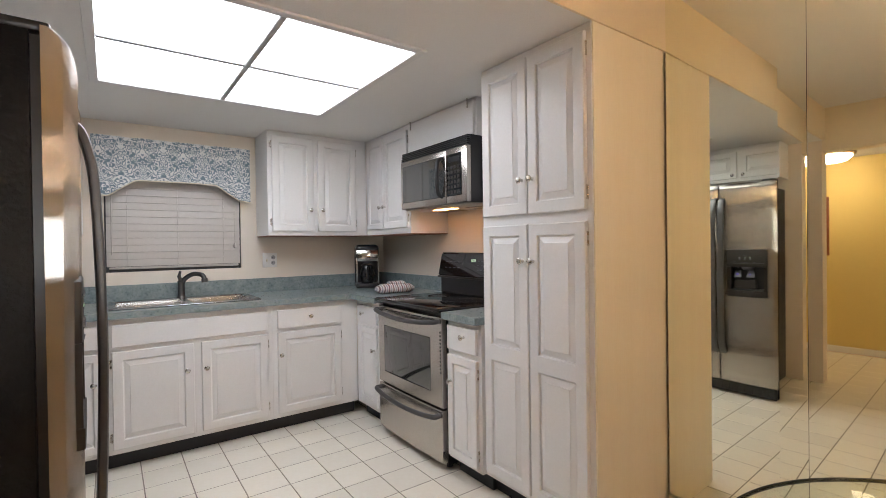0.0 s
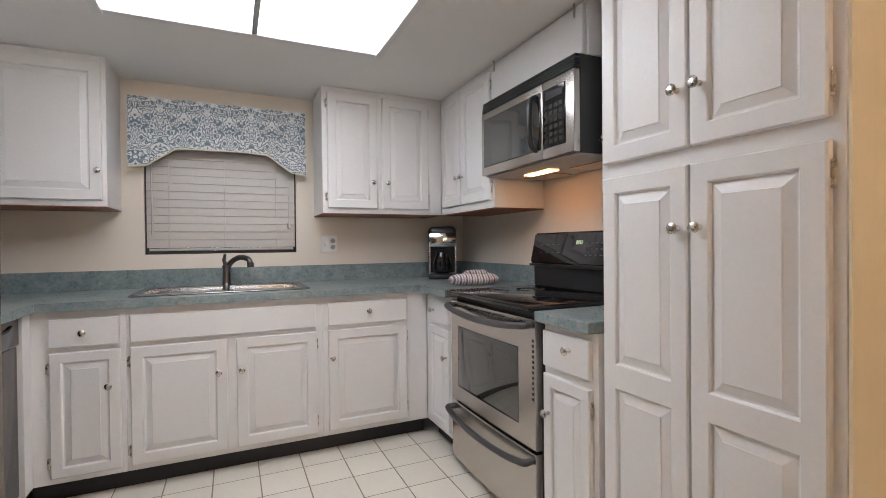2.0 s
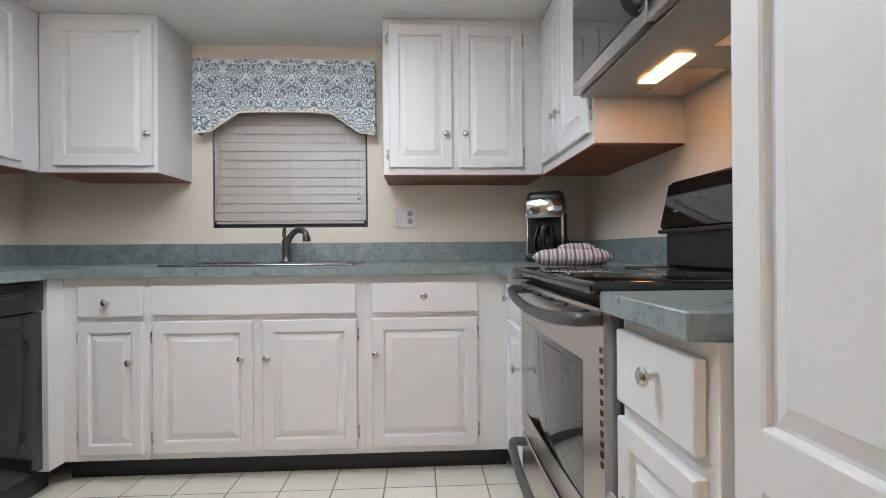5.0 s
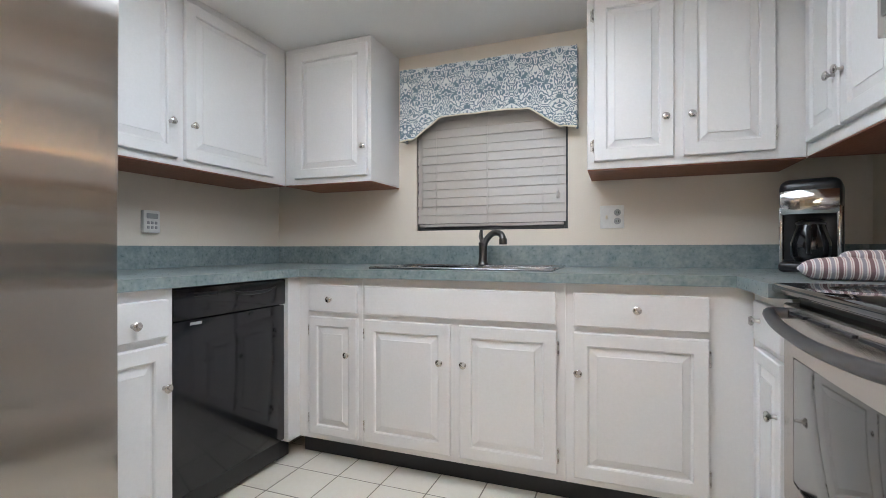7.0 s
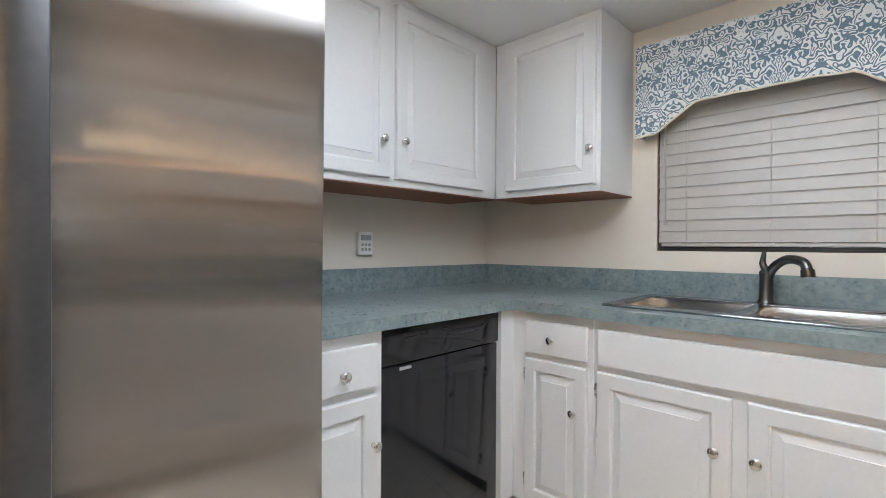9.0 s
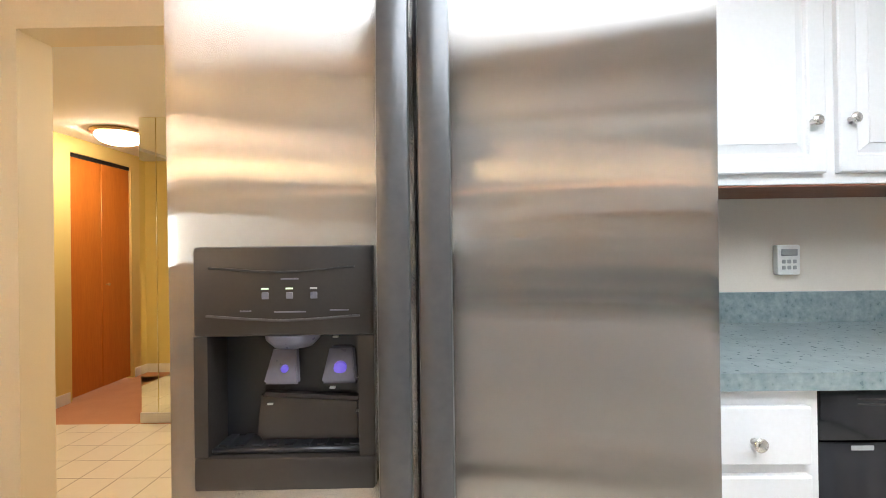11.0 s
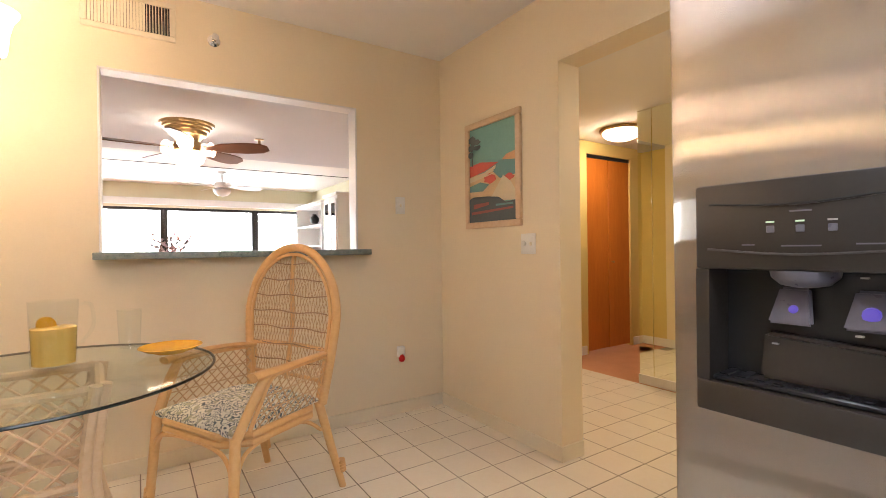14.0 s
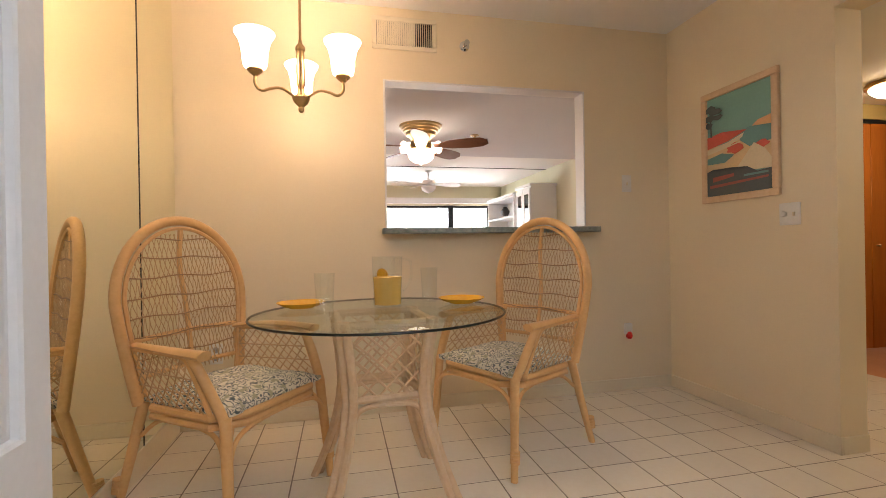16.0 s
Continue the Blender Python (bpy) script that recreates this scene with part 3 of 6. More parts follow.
# worktop
bm = B()
SX0, SX1, SY0, SY1 = -2.07, -1.24, -0.57, -0.12
W0, W1 = 0.892, 0.932
plan_solid(bm, [XL, -2.425, SX0, SX1, -0.585, XR], [-1.70, -1.04, -0.675, SY0, SY1, 0],
           lambda x, y: (y > -0.675 and not (SX0 < x < SX1 and SY0 < y < SY1)) or x < -2.425 or (x > -0.585 and y > -1.04), W0, W1)
bmesh.ops.bevel(bm, geom=[e for e in bm.edges if all(v.co.z > W0 + 0.01 for v in e.verts) and e.calc_face_angle(0) > 1], offset=0.004, segments=2, affect="EDGES")
top = solid("worktop", bm, COUNTER, "mottled grey-green laminate worktop running round three walls", "worktop", "thing")
bm = B()
box(bm, -0.566, XR, -2.116, -1.818, W0 - 0.014, W1 - 0.014, 0.003)
solid("worktop", bm, COUNTER, "small grey-green laminate worktop beside the pantry", "worktop", "thing")
bm = B()
plan_solid(bm, [XL, XL + 0.02, XR - 0.02, XR], [-1.70, -1.035, -0.02, 0], lambda x, y: y > -0.02 or x < XL + 0.02 or (x > XR - 0.02 and y > -1.035), W1, 1.045)
solid("backsplash", bm, COUNTER, "low grey-green laminate upstand along the wall", "backsplash", "thing")

# sink
sink = thing("sink", pose((SX0 + SX1) / 2, (SY0 + SY1) / 2, W1), "double-bowl stainless steel drop-in sink", "sink")
hw, hd = (SX1 - SX0) / 2, (SY1 - SY0) / 2
bm = B()
def bar(x0, x1, y0, y1):
    box(bm, x0, x1, y0, y1, 0.0005, 0.011, 0.004)
bar(-hw - 0.02, hw + 0.02, -hd - 0.02, -hd + 0.025)
bar(-hw - 0.02, hw + 0.02, hd - 0.05, hd + 0.02)
bar(-hw - 0.02, -hw + 0.025, -hd + 0.025, hd - 0.05)
bar(hw - 0.025, hw + 0.02, -hd + 0.025, hd - 0.05)
bar(-0.02, 0.02, -hd + 0.025, hd - 0.05)
part("rim", bm, SINKSTEEL, sink)
for sx in (-1, 1):
    bm = B()
    x0, x1 = sorted((sx * 0.02, sx * (hw - 0.025)))
    y0, y1 = -hd + 0.025, hd - 0.05
    a = [bm.verts.new(p) for p in ((x0, y0, 0.002), (x1, y0, 0.002), (x1, y1, 0.002), (x0, y1, 0.002))]
    c = [bm.verts.new(p) for p in ((x0 + 0.015, y0 + 0.015, -0.16), (x1 - 0.015, y0 + 0.015, -0.16), (x1 - 0.015, y1 - 0.015, -0.16), (x0 + 0.015, y1 - 0.015, -0.16))]
    for k in range(4):
        bm.faces.new((a[k], a[(k + 1) % 4], c[(k + 1) % 4], c[k]))
    bm.faces.new(c)
    part("bowl", bm, SINKSTEEL, sink)
faucet = thing("faucet", pose(-1.655, -0.115, W1 + 0.006), "dark nickel single-lever kitchen faucet behind the sink", "faucet")
bm = B()
lathe(bm, [(0.028, 0), (0.03, 0.006), (0.024, 0.018), (0.023, 0.05), (0.022, 0.10), (0.025, 0.12), (0.014, 0.135)], 16)
part("base", bm, BRONZE, faucet)
bm = B()
tube(bm, smoothcurve([(0, 0, 0.08), (0.02, -0.01, 0.135), (0.07, -0.05, 0.172), (0.12, -0.09, 0.165), (0.135, -0.105, 0.138)]), 0.0165, 12)
tube(bm, [(0.135, -0.105, 0.140), (0.137, -0.107, 0.112)], 0.021, 12)
part("spout", bm, BRONZE, faucet)
bm = B()
tube(bm, [(0, 0, 0.125), (-0.014, 0.005, 0.155), (-0.006, -0.01, 0.195)], [0.015, 0.012, 0.008], 8)
part("lever", bm, BRONZE, faucet)

# window over the sink
win = thing("window_1", pose((WX0 + WX1) / 2, 0, WZ0), "kitchen window with dark metal frame behind a blind", "window", kind="structure")
ww, wh = WX1 - WX0, WZ1 - WZ0
bm = B()
for x0, x1, z0, z1 in ((-ww / 2, -ww / 2 + 0.02, 0, wh), (ww / 2 - 0.02, ww / 2, 0, wh), (-ww / 2 + 0.02, ww / 2 - 0.02, 0, 0.02), (-ww / 2 + 0.02, ww / 2 - 0.02, wh - 0.02, wh)):
    box(bm, x0 + 0.001, x1 - 0.001, 0.01, 0.09, z0 + 0.001, z1 - 0.001, 0.002)
part("window_frame", bm, DARKFRAME, win, "dark metal frame")
bm = B()
box(bm, -ww / 2 + 0.02, ww / 2 - 0.02, 0.07, 0.076, 0.02, wh - 0.02)
pane = part("pane", bm, GLASS, win)
pane.visible_shadow = False
# added opaque panel behind the pane, keeps daylight out and the gaps dark
bm = B()
box(bm, -0.5, 0.5, 0.145, 0.15, -0.1, wh + 0.1)
tagged(part("dark_backing", bm, DARKFRAME, win), "dark panel added behind the window")

blind = thing("blind", pose((WX0 + WX1) / 2, 0.003, WZ0), "white slatted blind, lowered and closed", "blind")
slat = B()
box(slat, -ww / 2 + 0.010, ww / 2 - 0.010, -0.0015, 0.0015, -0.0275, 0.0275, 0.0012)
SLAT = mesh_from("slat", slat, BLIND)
for k in range(15):
    part_of("slat", SLAT, blind, pose(0, 0.001 * math.sin(k * 2.3), 0.066 + k * 0.050, -9 + 1.0 * math.sin(k * 1.7), 0, 0.15 * math.sin(k)))
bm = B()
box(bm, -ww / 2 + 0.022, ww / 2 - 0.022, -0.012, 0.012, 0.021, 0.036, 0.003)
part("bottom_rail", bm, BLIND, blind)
for sx in (-0.31, 0.0, 0.31):
    bm = B()
    tube(bm, [(sx, -0.014, 0.03), (sx, -0.014, 0.74)], 0.0012, 5)
    part("ladder_cord", bm, BLIND, blind)
bm = B()
tube(bm, [(0.39, -0.018, 0.20), (0.39, -0.018, 0.74)], 0.0012, 5)
lathe(bm, [(0.002, 0.205), (0.009, 0.19), (0.011, 0.165), (0.004, 0.16)], 8, (0.39, -0.018, 0))
part("pull_cord", bm, BLIND, blind)
bm = B()
tube(bm, [(-0.40, -0.02, 0.12), (-0.40, -0.02, 0.74)], 0.004, 6)
part("tilt_wand", bm, BLIND, blind)

# valance: a curved pelmet with a scalloped lower edge
VX0, VX1 = -2.165, -1.165
bm = B()
N = 48
front = []
for k in range(N + 1):
    u = k / N
    x = VX0 + (VX1 - VX0) * u
    s = min(u, 1 - u) * 2
    if s < 0.16:
        zb = 1.655 - 0.005 * math.cos(s * 20)
    elif s < 0.5:
        q = (s - 0.16) / 0.34
        zb = 1.655 + 0.115 * (q * q * (3 - 2 * q)) + 0.008 * math.sin(q * 6.28)
    else:
        zb = 1.77 + 0.01 * (s - 0.5)
    y = -0.095 - 0.006 * math.sin(u * 23) - 0.004 * math.sin(u * 51)
    front.append((x, y, zb))
cols = []
for x, y, zb in front:
    cols.append([bm.verts.new((x, y - 0.004 * math.sin(j * 0.9), zb + (2.065 - zb) * j / 8)) for j in range(9)] + [bm.verts.new((x, y + 0.01, 2.065)), bm.verts.new((x, y + 0.01, zb + 0.004))])
for A, C in zip(cols, cols[1:]):
    for j in range(len(A)):
        bm.faces.new((A[j], A[(j + 1) % len(A)], C[(j + 1) % len(A)], C[j]))
bm.faces.new(cols[0])
bm.faces.new(cols[-1])
box(bm, VX0, VX0 + 0.01, -0.09, -0.002, 1.66, 2.06)
box(bm, VX1 - 0.01, VX1, -0.09, -0.002, 1.66, 2.06)
box(bm, VX0 + 0.01, VX1 - 0.01, -0.082, -0.002, 2.05, 2.062)
pelmet = thing("valance", pose(0, 0, 0), "blue and white scroll-print valance with scalloped edge", "valance")
part("fabric", bm, VALANCE, pelmet)
bm = B()
tube(bm, [(x, y - 0.001, zb + 0.001) for x, y, zb in front], 0.0045, 6)
part("welt", bm, BASE, pelmet, "pale piped lower edge")
bm = B()
box(bm, VX0 + 0.012, VX1 - 0.012, -0.03, -0.003, 2.02, 2.048, 0.003)
part("mounting_board", bm, WHITE, pelmet)

# ---- appliances ----
PADDLE = material("smoky_plastic", (0.15, 0.15, 0.19), (0.12, 0.12, 0.155), rough=0.3, bump=0.0)
fridge = thing("refrigerator", pose(-2.147, -2.640, 0, 0, 0, 91.5), "side-by-side stainless steel refrigerator with black sides and door dispenser", "refrigerator")
FW, FZ0, FZ1 = 0.925, 0.11, 1.775
bm = B()
box(bm, 0.004, FW - 0.004, 0.055, 0.93, 0.02, 1.765, 0.006, 2)
part("body", bm, BLACK_TEX, fridge, "black textured steel cabinet")
bm = B()
box(bm, 0.01, FW - 0.01, 0.03, 0.084, 0.012, 0.105, 0.006)
for k in range(14):
    box(bm, 0.06 + k * 0.058, 0.105 + k * 0.058, 0.024, 0.03, 0.035, 0.085, 0.002)
part("kick_grille", bm, BLACK, fridge)
for hx0 in (0.06, FW - 0.06):
    bm = B()
    box(bm, hx0 - 0.045, hx0 + 0.045, 0.02, 0.14, 1.7655, 1.79, 0.008, 2)
    part("hinge_cover", bm, BLACK, fridge, "black plastic hinge cover")


def fridge_door(x0, x1, hole=None):
    bm = B()
    xs = sorted({x0, x0 + 0.004, x0 + 0.012, x0 + 0.024, x1 - 0.024, x1 - 0.012, x1 - 0.004, x1, *[x0 + 0.024 + (x1 - x0 - 0.048) * k / 8 for k in range(1, 8)], *((hole[0], hole[1]) if hole else ())})
    zs = sorted({FZ0, FZ0 + 0.006, FZ0 + 0.02, FZ1 - 0.13, FZ1 - 0.10, FZ1 - 0.07, FZ1 - 0.05, FZ1 - 0.04, FZ1 - 0.03, FZ1 - 0.02, FZ1 - 0.01, FZ1, *[0.2 + 0.1 * k for k in range(14)], *((hole[2], hole[3]) if hole else ())})
    def yy(x, z):
        d = min(x - x0, x1 - x)
        y = 0.012 * (1 - min(1, d / 0.024)) ** 2 - 0.004
        if z > FZ1 - 0.04:
            y += 0.028 * ((z - FZ1 + 0.04) / 0.04) ** 2
        if z < FZ0 + 0.02:
            y += 0.012 * (1 - (z - FZ0) / 0.02) ** 2
        y -= 0.012 * max(0.0, z - 1.05)
        return y - 0.010 * (1 - ((x - (x0 + x1) / 2) / ((x1 - x0) / 2)) ** 2)
    g = {(i, j): bm.verts.new((x, yy(x, z), z)) for i, x in enumerate(xs) for j, z in enumerate(zs)}
    for i in range(len(xs) - 1):
        for j in range(len(zs) - 1):
            if hole and xs[i] >= hole[0] - 1e-6 and xs[i + 1] <= hole[1] + 1e-6 and zs[j] >= hole[2] - 1e-6 and zs[j + 1] <= hole[3] + 1e-6:
                continue
            bm.faces.new((g[i, j], g[i + 1, j], g[i + 1, j + 1], g[i, j + 1]))
    # sides and back
    nx, nz = len(xs) - 1, len(zs) - 1
    loop = [g[i, 0] for i in range(nx + 1)] + [g[nx, j] for j in range(1, nz + 1)] + [g[i, nz] for i in range(nx - 1, -1, -1)] + [g[0, j] for j in range(nz - 1, 0, -1)]
    back = [bm.verts.new((v.co.x, 0.037, v.co.z)) for v in loop]
    for k in range(len(loop)):
        q = (k + 1) % len(loop)
        bm.faces.new((loop[k], loop[q], back[q], back[k]))
    return bm


DX0, DX1, DD0, DD1 = 0.055, 0.345, 0.832, 1.224
freezer = part("freezer_door", fridge_door(0.0, 0.412, (DX0, DX1, DD0, DD1)), STEEL_H, fridge, "brushed stainless steel freezer door")
coldside = part("fridge_door", fridge_door(0.420, FW), STEEL_H, fridge, "brushed stainless steel refrigerator door")
bm = B()
box(bm, 0.412, 0.42, 0.03, 0.0545, FZ0, FZ1 - 0.06)
part("door_gasket", bm, BLACK, fridge, "black rubber gap between the doors")
for gx0, gx1 in ((0.008, 0.404), (0.428, FW - 0.008)):
    bm = B()
    for x0, x1, z0, z1 in ((gx0, gx0 + 0.02, FZ0 + 0.01, FZ1 - 0.02), (gx1 - 0.02, gx1, FZ0 + 0.01, FZ1 - 0.02), (gx0 + 0.02, gx1 - 0.02, FZ0 + 0.01, FZ0 + 0.03), (gx0 + 0.02, gx1 - 0.02, FZ1 - 0.04, FZ1 - 0.02)):
        box(bm, x0, x1, 0.036, 0.0545, z0, z1)
    part("door_gasket", bm, BLACK, fridge, "black rubber door gasket")
for hx0, who in ((0.382, freezer), (0.446, coldside)):
    bm = B()
    path = smoothcurve([(hx0, -0.002, 1.655), (hx0, -0.03, 1.62), (hx0, -0.052, 1.50), (hx0, -0.062, 1.25), (hx0, -0.066, 1.0), (hx0, -0.062, 0.75), (hx0, -0.052, 0.5), (hx0, -0.03, 0.385), (hx0, -0.002, 0.35)], 5)
    rings = []
    for k, p in enumerate(path):
        tt = path[min(k + 1, len(path) - 1)] - path[max(k - 1, 0)]
        tt.normalize()
        nn = Vector((0, -tt.z, tt.y)) if tt.z < 0 else Vector((0, tt.z, -tt.y))
        ring = []
        for a in range(12):
            an = 2 * math.pi * a / 12
            cx = math.copysign(abs(math.cos(an)) ** 0.6, math.cos(an)) * 0.026
            cy = math.copysign(abs(math.sin(an)) ** 0.6, math.sin(an)) * 0.013
            ring.append(bm.verts.new(p + Vector((cx, 0, 0)) + nn * cy))
        rings.append(ring)
    for A, C in zip(rings, rings[1:]):
        for a in range(12):
            bm.faces.new((A[a], A[(a + 1) % 12], C[(a + 1) % 12], C[a]))
    bm.faces.new(rings[0])
    bm.faces.new(rings[-1])
    part("handle", bm, HANDLE, who, "long dark grey bowed handle")
# dispenser
disp = part("dispenser", box(B(), DX0 + 0.012, DX1 - 0.012, 0.047, 0.0525, DD0 + 0.02, 1.09), BLACK, fridge, "charcoal ice and water dispenser")
bm = B()
CZ0, CZ1 = 0.885, 1.079
box(bm, DX0, DX1, -0.024, 0.02, CZ1, DD1, 0.006, 2)
box(bm, DX0, DX0 + 0.022, -0.022, 0.047, CZ0, CZ1)
box(bm, DX1 - 0.026, DX1, -0.022, 0.047, CZ0, CZ1)
box(bm, DX0, DX1, -0.026, 0.046, DD0, CZ0, 0.005, 2)
part("surround", bm, CHARCOAL, disp, "charcoal plastic surround")
xm = (DX0 + DX1) / 2
bm = B()
tube(bm, smoothcurve([(DX0 + 0.026, -0.024, 1.190), (xm, -0.0265, 1.182), (DX1 - 0.03, -0.024, 1.190)]), 0.0022, 6)
part("control_trim", bm, BLACK, disp)
bm = B()
tube(bm, smoothcurve([(DX0 + 0.022, -0.025, 1.113), (xm, -0.0275, 1.105), (DX1 - 0.022, -0.025, 1.111)]), 0.0022, 6)
part("control_trim", bm, HANDLE, disp)
LEDG = glow("green_indicator", (0.2, 0.8, 0.2), 0.4)
for k, mat in enumerate((LEDG, LEDG, GREYPLASTIC)):
    xk = 0.172 + k * 0.039
    bm = B()
    box(bm, xk - 0.006, xk + 0.005, -0.0265, -0.022, 1.1545, 1.157)
    part("indicator", bm, mat, disp)
    bm = B()
    box(bm, xk - 0.006, xk + 0.005, -0.0255, -0.022, 1.139, 1.150, 0.001)
    part("button", bm, PADDLE, disp)
bm = B()
lathe(bm, [(0.046, 1.079), (0.044, 1.068), (0.032, 1.056), (0.012, 1.052)], 18, (0.203, 0.018, 0))
part("ice_chute", bm, PADDLE, disp)
BLUEGLOW = glow("violet_night_light", (0.16, 0.09, 0.9), 0.30)
BLUEGLOW.node_tree.nodes["Principled BSDF"].inputs["Base Color"].default_value = (0.10, 0.09, 0.22, 1)
for xk in (0.184, 0.281):
    bm = B()
    a = [(xk - 0.021, 0.034, 1.050), (xk + 0.021, 0.034, 1.050), (xk + 0.031, 0.008, 0.992), (xk - 0.031, 0.008, 0.992)]
    v0 = [bm.verts.new(p) for p in a]
    v1 = [bm.verts.new((p[0], p[1] + 0.010, p[2])) for p in a]
    bm.faces.new(v0)
    bm.faces.new(v1)
    for k in range(4):
        bm.faces.new((v0[k], v0[(k + 1) % 4], v1[(k + 1) % 4], v1[k]))
    bmesh.ops.bevel(bm, geom=list(bm.edges), offset=0.004, segments=2, affect="EDGES")
    part("paddle", bm, PADDLE, disp, "smoky grey plastic dispenser paddle")
for xk, r in ((0.187, 0.007), (0.281, 0.012)):
    bm = B()
    lathe(bm, [(r, 0.004), (r * 0.9, -0.002), (r * 0.3, -0.004)], 12, (xk, 0.018, 1.016), axis="y")
    part("night_light", bm, BLUEGLOW, disp, "glowing violet night light")
bm = B()
box(bm, DX0 + 0.022, DX1 - 0.026, -0.012, 0.046, CZ0, CZ0 + 0.010, 0.003)
tray = part("drip_tray", bm, BLACK, disp)
for k in range(9):
    part("slat", box(B(), DX0 + 0.03 + k * 0.027, DX0 + 0.044 + k * 0.027, -0.004, 0.044, CZ0 + 0.0105, CZ0 + 0.013), BLACK, tray)
bm = B()
v0 = [bm.verts.new(p) for p in ((0.145, 0.020, 0.975), (0.315, 0.020, 0.965), (0.318, 0.010, 0.898), (0.140, 0.010, 0.898))]
v1 = [bm.verts.new((p.co.x, 0.046, p.co.z)) for p in v0]
bm.faces.new(v0)
bm.faces.new(v1)
for k in range(4):
    bm.faces.new((v0[k], v0[(k + 1) % 4], v1[(k + 1) % 4], v1[k]))
bmesh.ops.bevel(bm, geom=list(bm.edges), offset=0.006, segments=2, affect="EDGES")
part("spout_cradle", bm, CHARCOAL, disp)
for cx, cz, cy in ((0.163, 0.958, 0.017), (0.313, 1.0, 0.020), (0.313, 0.945, 0.014), (0.275, 1.070, 0.016), (0.270, 0.986, 0.010)):
    bm = B()
    box(bm, cx - 0.0045, cx + 0.0045, cy - 0.004, cy + 0.004, cz - 0.0012, cz + 0.0012)
    part("print_mark", bm, GREYPLASTIC, disp)
for cx, cw, cz in ((0.14, 0.009, 1.119), (0.211, 0.025, 1.117), (0.29, 0.015, 1.119), (0.211, 0.014, 1.170)):
    bm = B()
    box(bm, cx - cw, cx + cw, -0.0255, -0.0235, cz, cz + 0.0022)
    part("print_mark", bm, PADDLE, disp)

# range
stove = thing("range", pose(-0.553, -1.050, 0, 0, 0, -90), "freestanding electric range, stainless front and black glass top", "range")
SW = 0.758
bm = B()
box(bm, 0, SW, 0.035, 0.60, 0.03, 0.908, 0.003)
part("body", bm, BLACK, stove, "black enamel body")
for fx in (0.05, SW - 0.05):
    for fy in (0.08, 0.55):
        bm = B()
        lathe(bm, [(0.02, 0.0), (0.02, 0.012), (0.012, 0.014), (0.012, 0.03)], 10, (fx, fy, 0))
        part("foot", bm, BLACK, stove)
def bowed(x0, x1, z0, z1, t, mat, name, parent, hole=None, bow=0.008, label=""):
    """A bowed front panel; hole: window rectangle left open."""
    bm = B()
    xs = sorted({x0, x1, *[x0 + (x1 - x0) * k / 12 for k in range(13)], *((hole[0], hole[1]) if hole else ())})
    zs = sorted({z0, z0 + 0.004, z1 - 0.004, z1, *((hole[2], hole[3]) if hole else ())})
    def yy(x, z):
        y = -bow * (1 - ((x - (x0 + x1) / 2) / ((x1 - x0) / 2)) ** 2)
        return y + (0.004 if z in (z0, z1) else 0)
    g = {(i, j): bm.verts.new((x, yy(x, z), z)) for i, x in enumerate(xs) for j, z in enumerate(zs)}
    h = {(i, j): bm.verts.new((x, t, z)) for i, x in enumerate(xs) for j, z in enumerate(zs)}
    nx, nz = len(xs) - 1, len(zs) - 1
    for i in range(nx):
        for j in range(nz):
            if hole and xs[i] >= hole[0] - 1e-6 and xs[i + 1] <= hole[1] + 1e-6 and zs[j] >= hole[2] - 1e-6 and zs[j + 1] <= hole[3] + 1e-6:
                continue
            bm.faces.new((g[i, j], g[i + 1, j], g[i + 1, j + 1], g[i, j + 1]))
    for i in range(nx):
        for j in (0, nz):
            bm.faces.new((g[i, j], g[i + 1, j], h[i + 1, j], h[i, j]))
    for j in range(nz):
        for i in (0, nx):
            bm.faces.new((g[i, j], g[i, j + 1], h[i, j + 1], h[i, j]))
    return part(name, bm, mat, parent, label)
odoor = bowed(0.004, SW - 0.004, 0.362, 0.884, 0.033, STEEL, "oven_door", stove, (0.085, 0.645, 0.44, 0.755), label="stainless steel oven door")
bm = B()
box(bm, 0.087, 0.643, -0.004, 0.006, 0.442, 0.753, 0.004, 2)
part("window", bm, OVENGLASS, odoor, "dark oven window")
def grip(z, parent, w0=0.030, w1=SW - 0.030, name="handle"):
    bm = B()
    pts = smoothcurve([(w0, 0.0, z + 0.020), (w0 - 0.004, -0.032, z + 0.020), (w0 + 0.02, -0.045, z + 0.017), (w0 + 0.14, -0.055, z + 0.004), ((w0 + w1) / 2, -0.059, z - 0.004), (w1 - 0.14, -0.055, z + 0.004), (w1 - 0.02, -0.045, z + 0.017), (w1 + 0.004, -0.032, z + 0.020), (w1, 0.0, z + 0.020)], 5)
    tube(bm, pts, 0.015, 10)
    return part(name, bm, HANDLE, parent, "dark grey bowed bar handle")
grip(0.838, odoor)
for k in range(5):
    bm = B()
    box(bm, 0.09 + k * 0.12, 0.185 + k * 0.12, -0.0135, -0.004, 0.862, 0.869, 0.001)
    part("vent_slot", bm, BLACK, odoor)
for k in range(12):
    bm = B()
    box(bm, SW - 0.022, SW - 0.012, -0.002, 0.006, 0.56 + k * 0.021, 0.571 + k * 0.021)
    part("vent_slot", bm, BLACK, odoor)
drawer = bowed(0.004, SW - 0.004, 0.045, 0.348, 0.033, STEEL, "storage_drawer", stove, label="stainless steel storage drawer")
grip(0.298, drawer)
bm = B()
box(bm, -0.004, SW + 0.004, -0.028, 0.60, 0.910, 0.936, 0.010, 3)
part("cooktop", bm, BLACKGLASS, stove, "black ceramic glass cooktop")
RING = material("burner_print", (0.05, 0.05, 0.052), rough=0.15, bump=0.0)
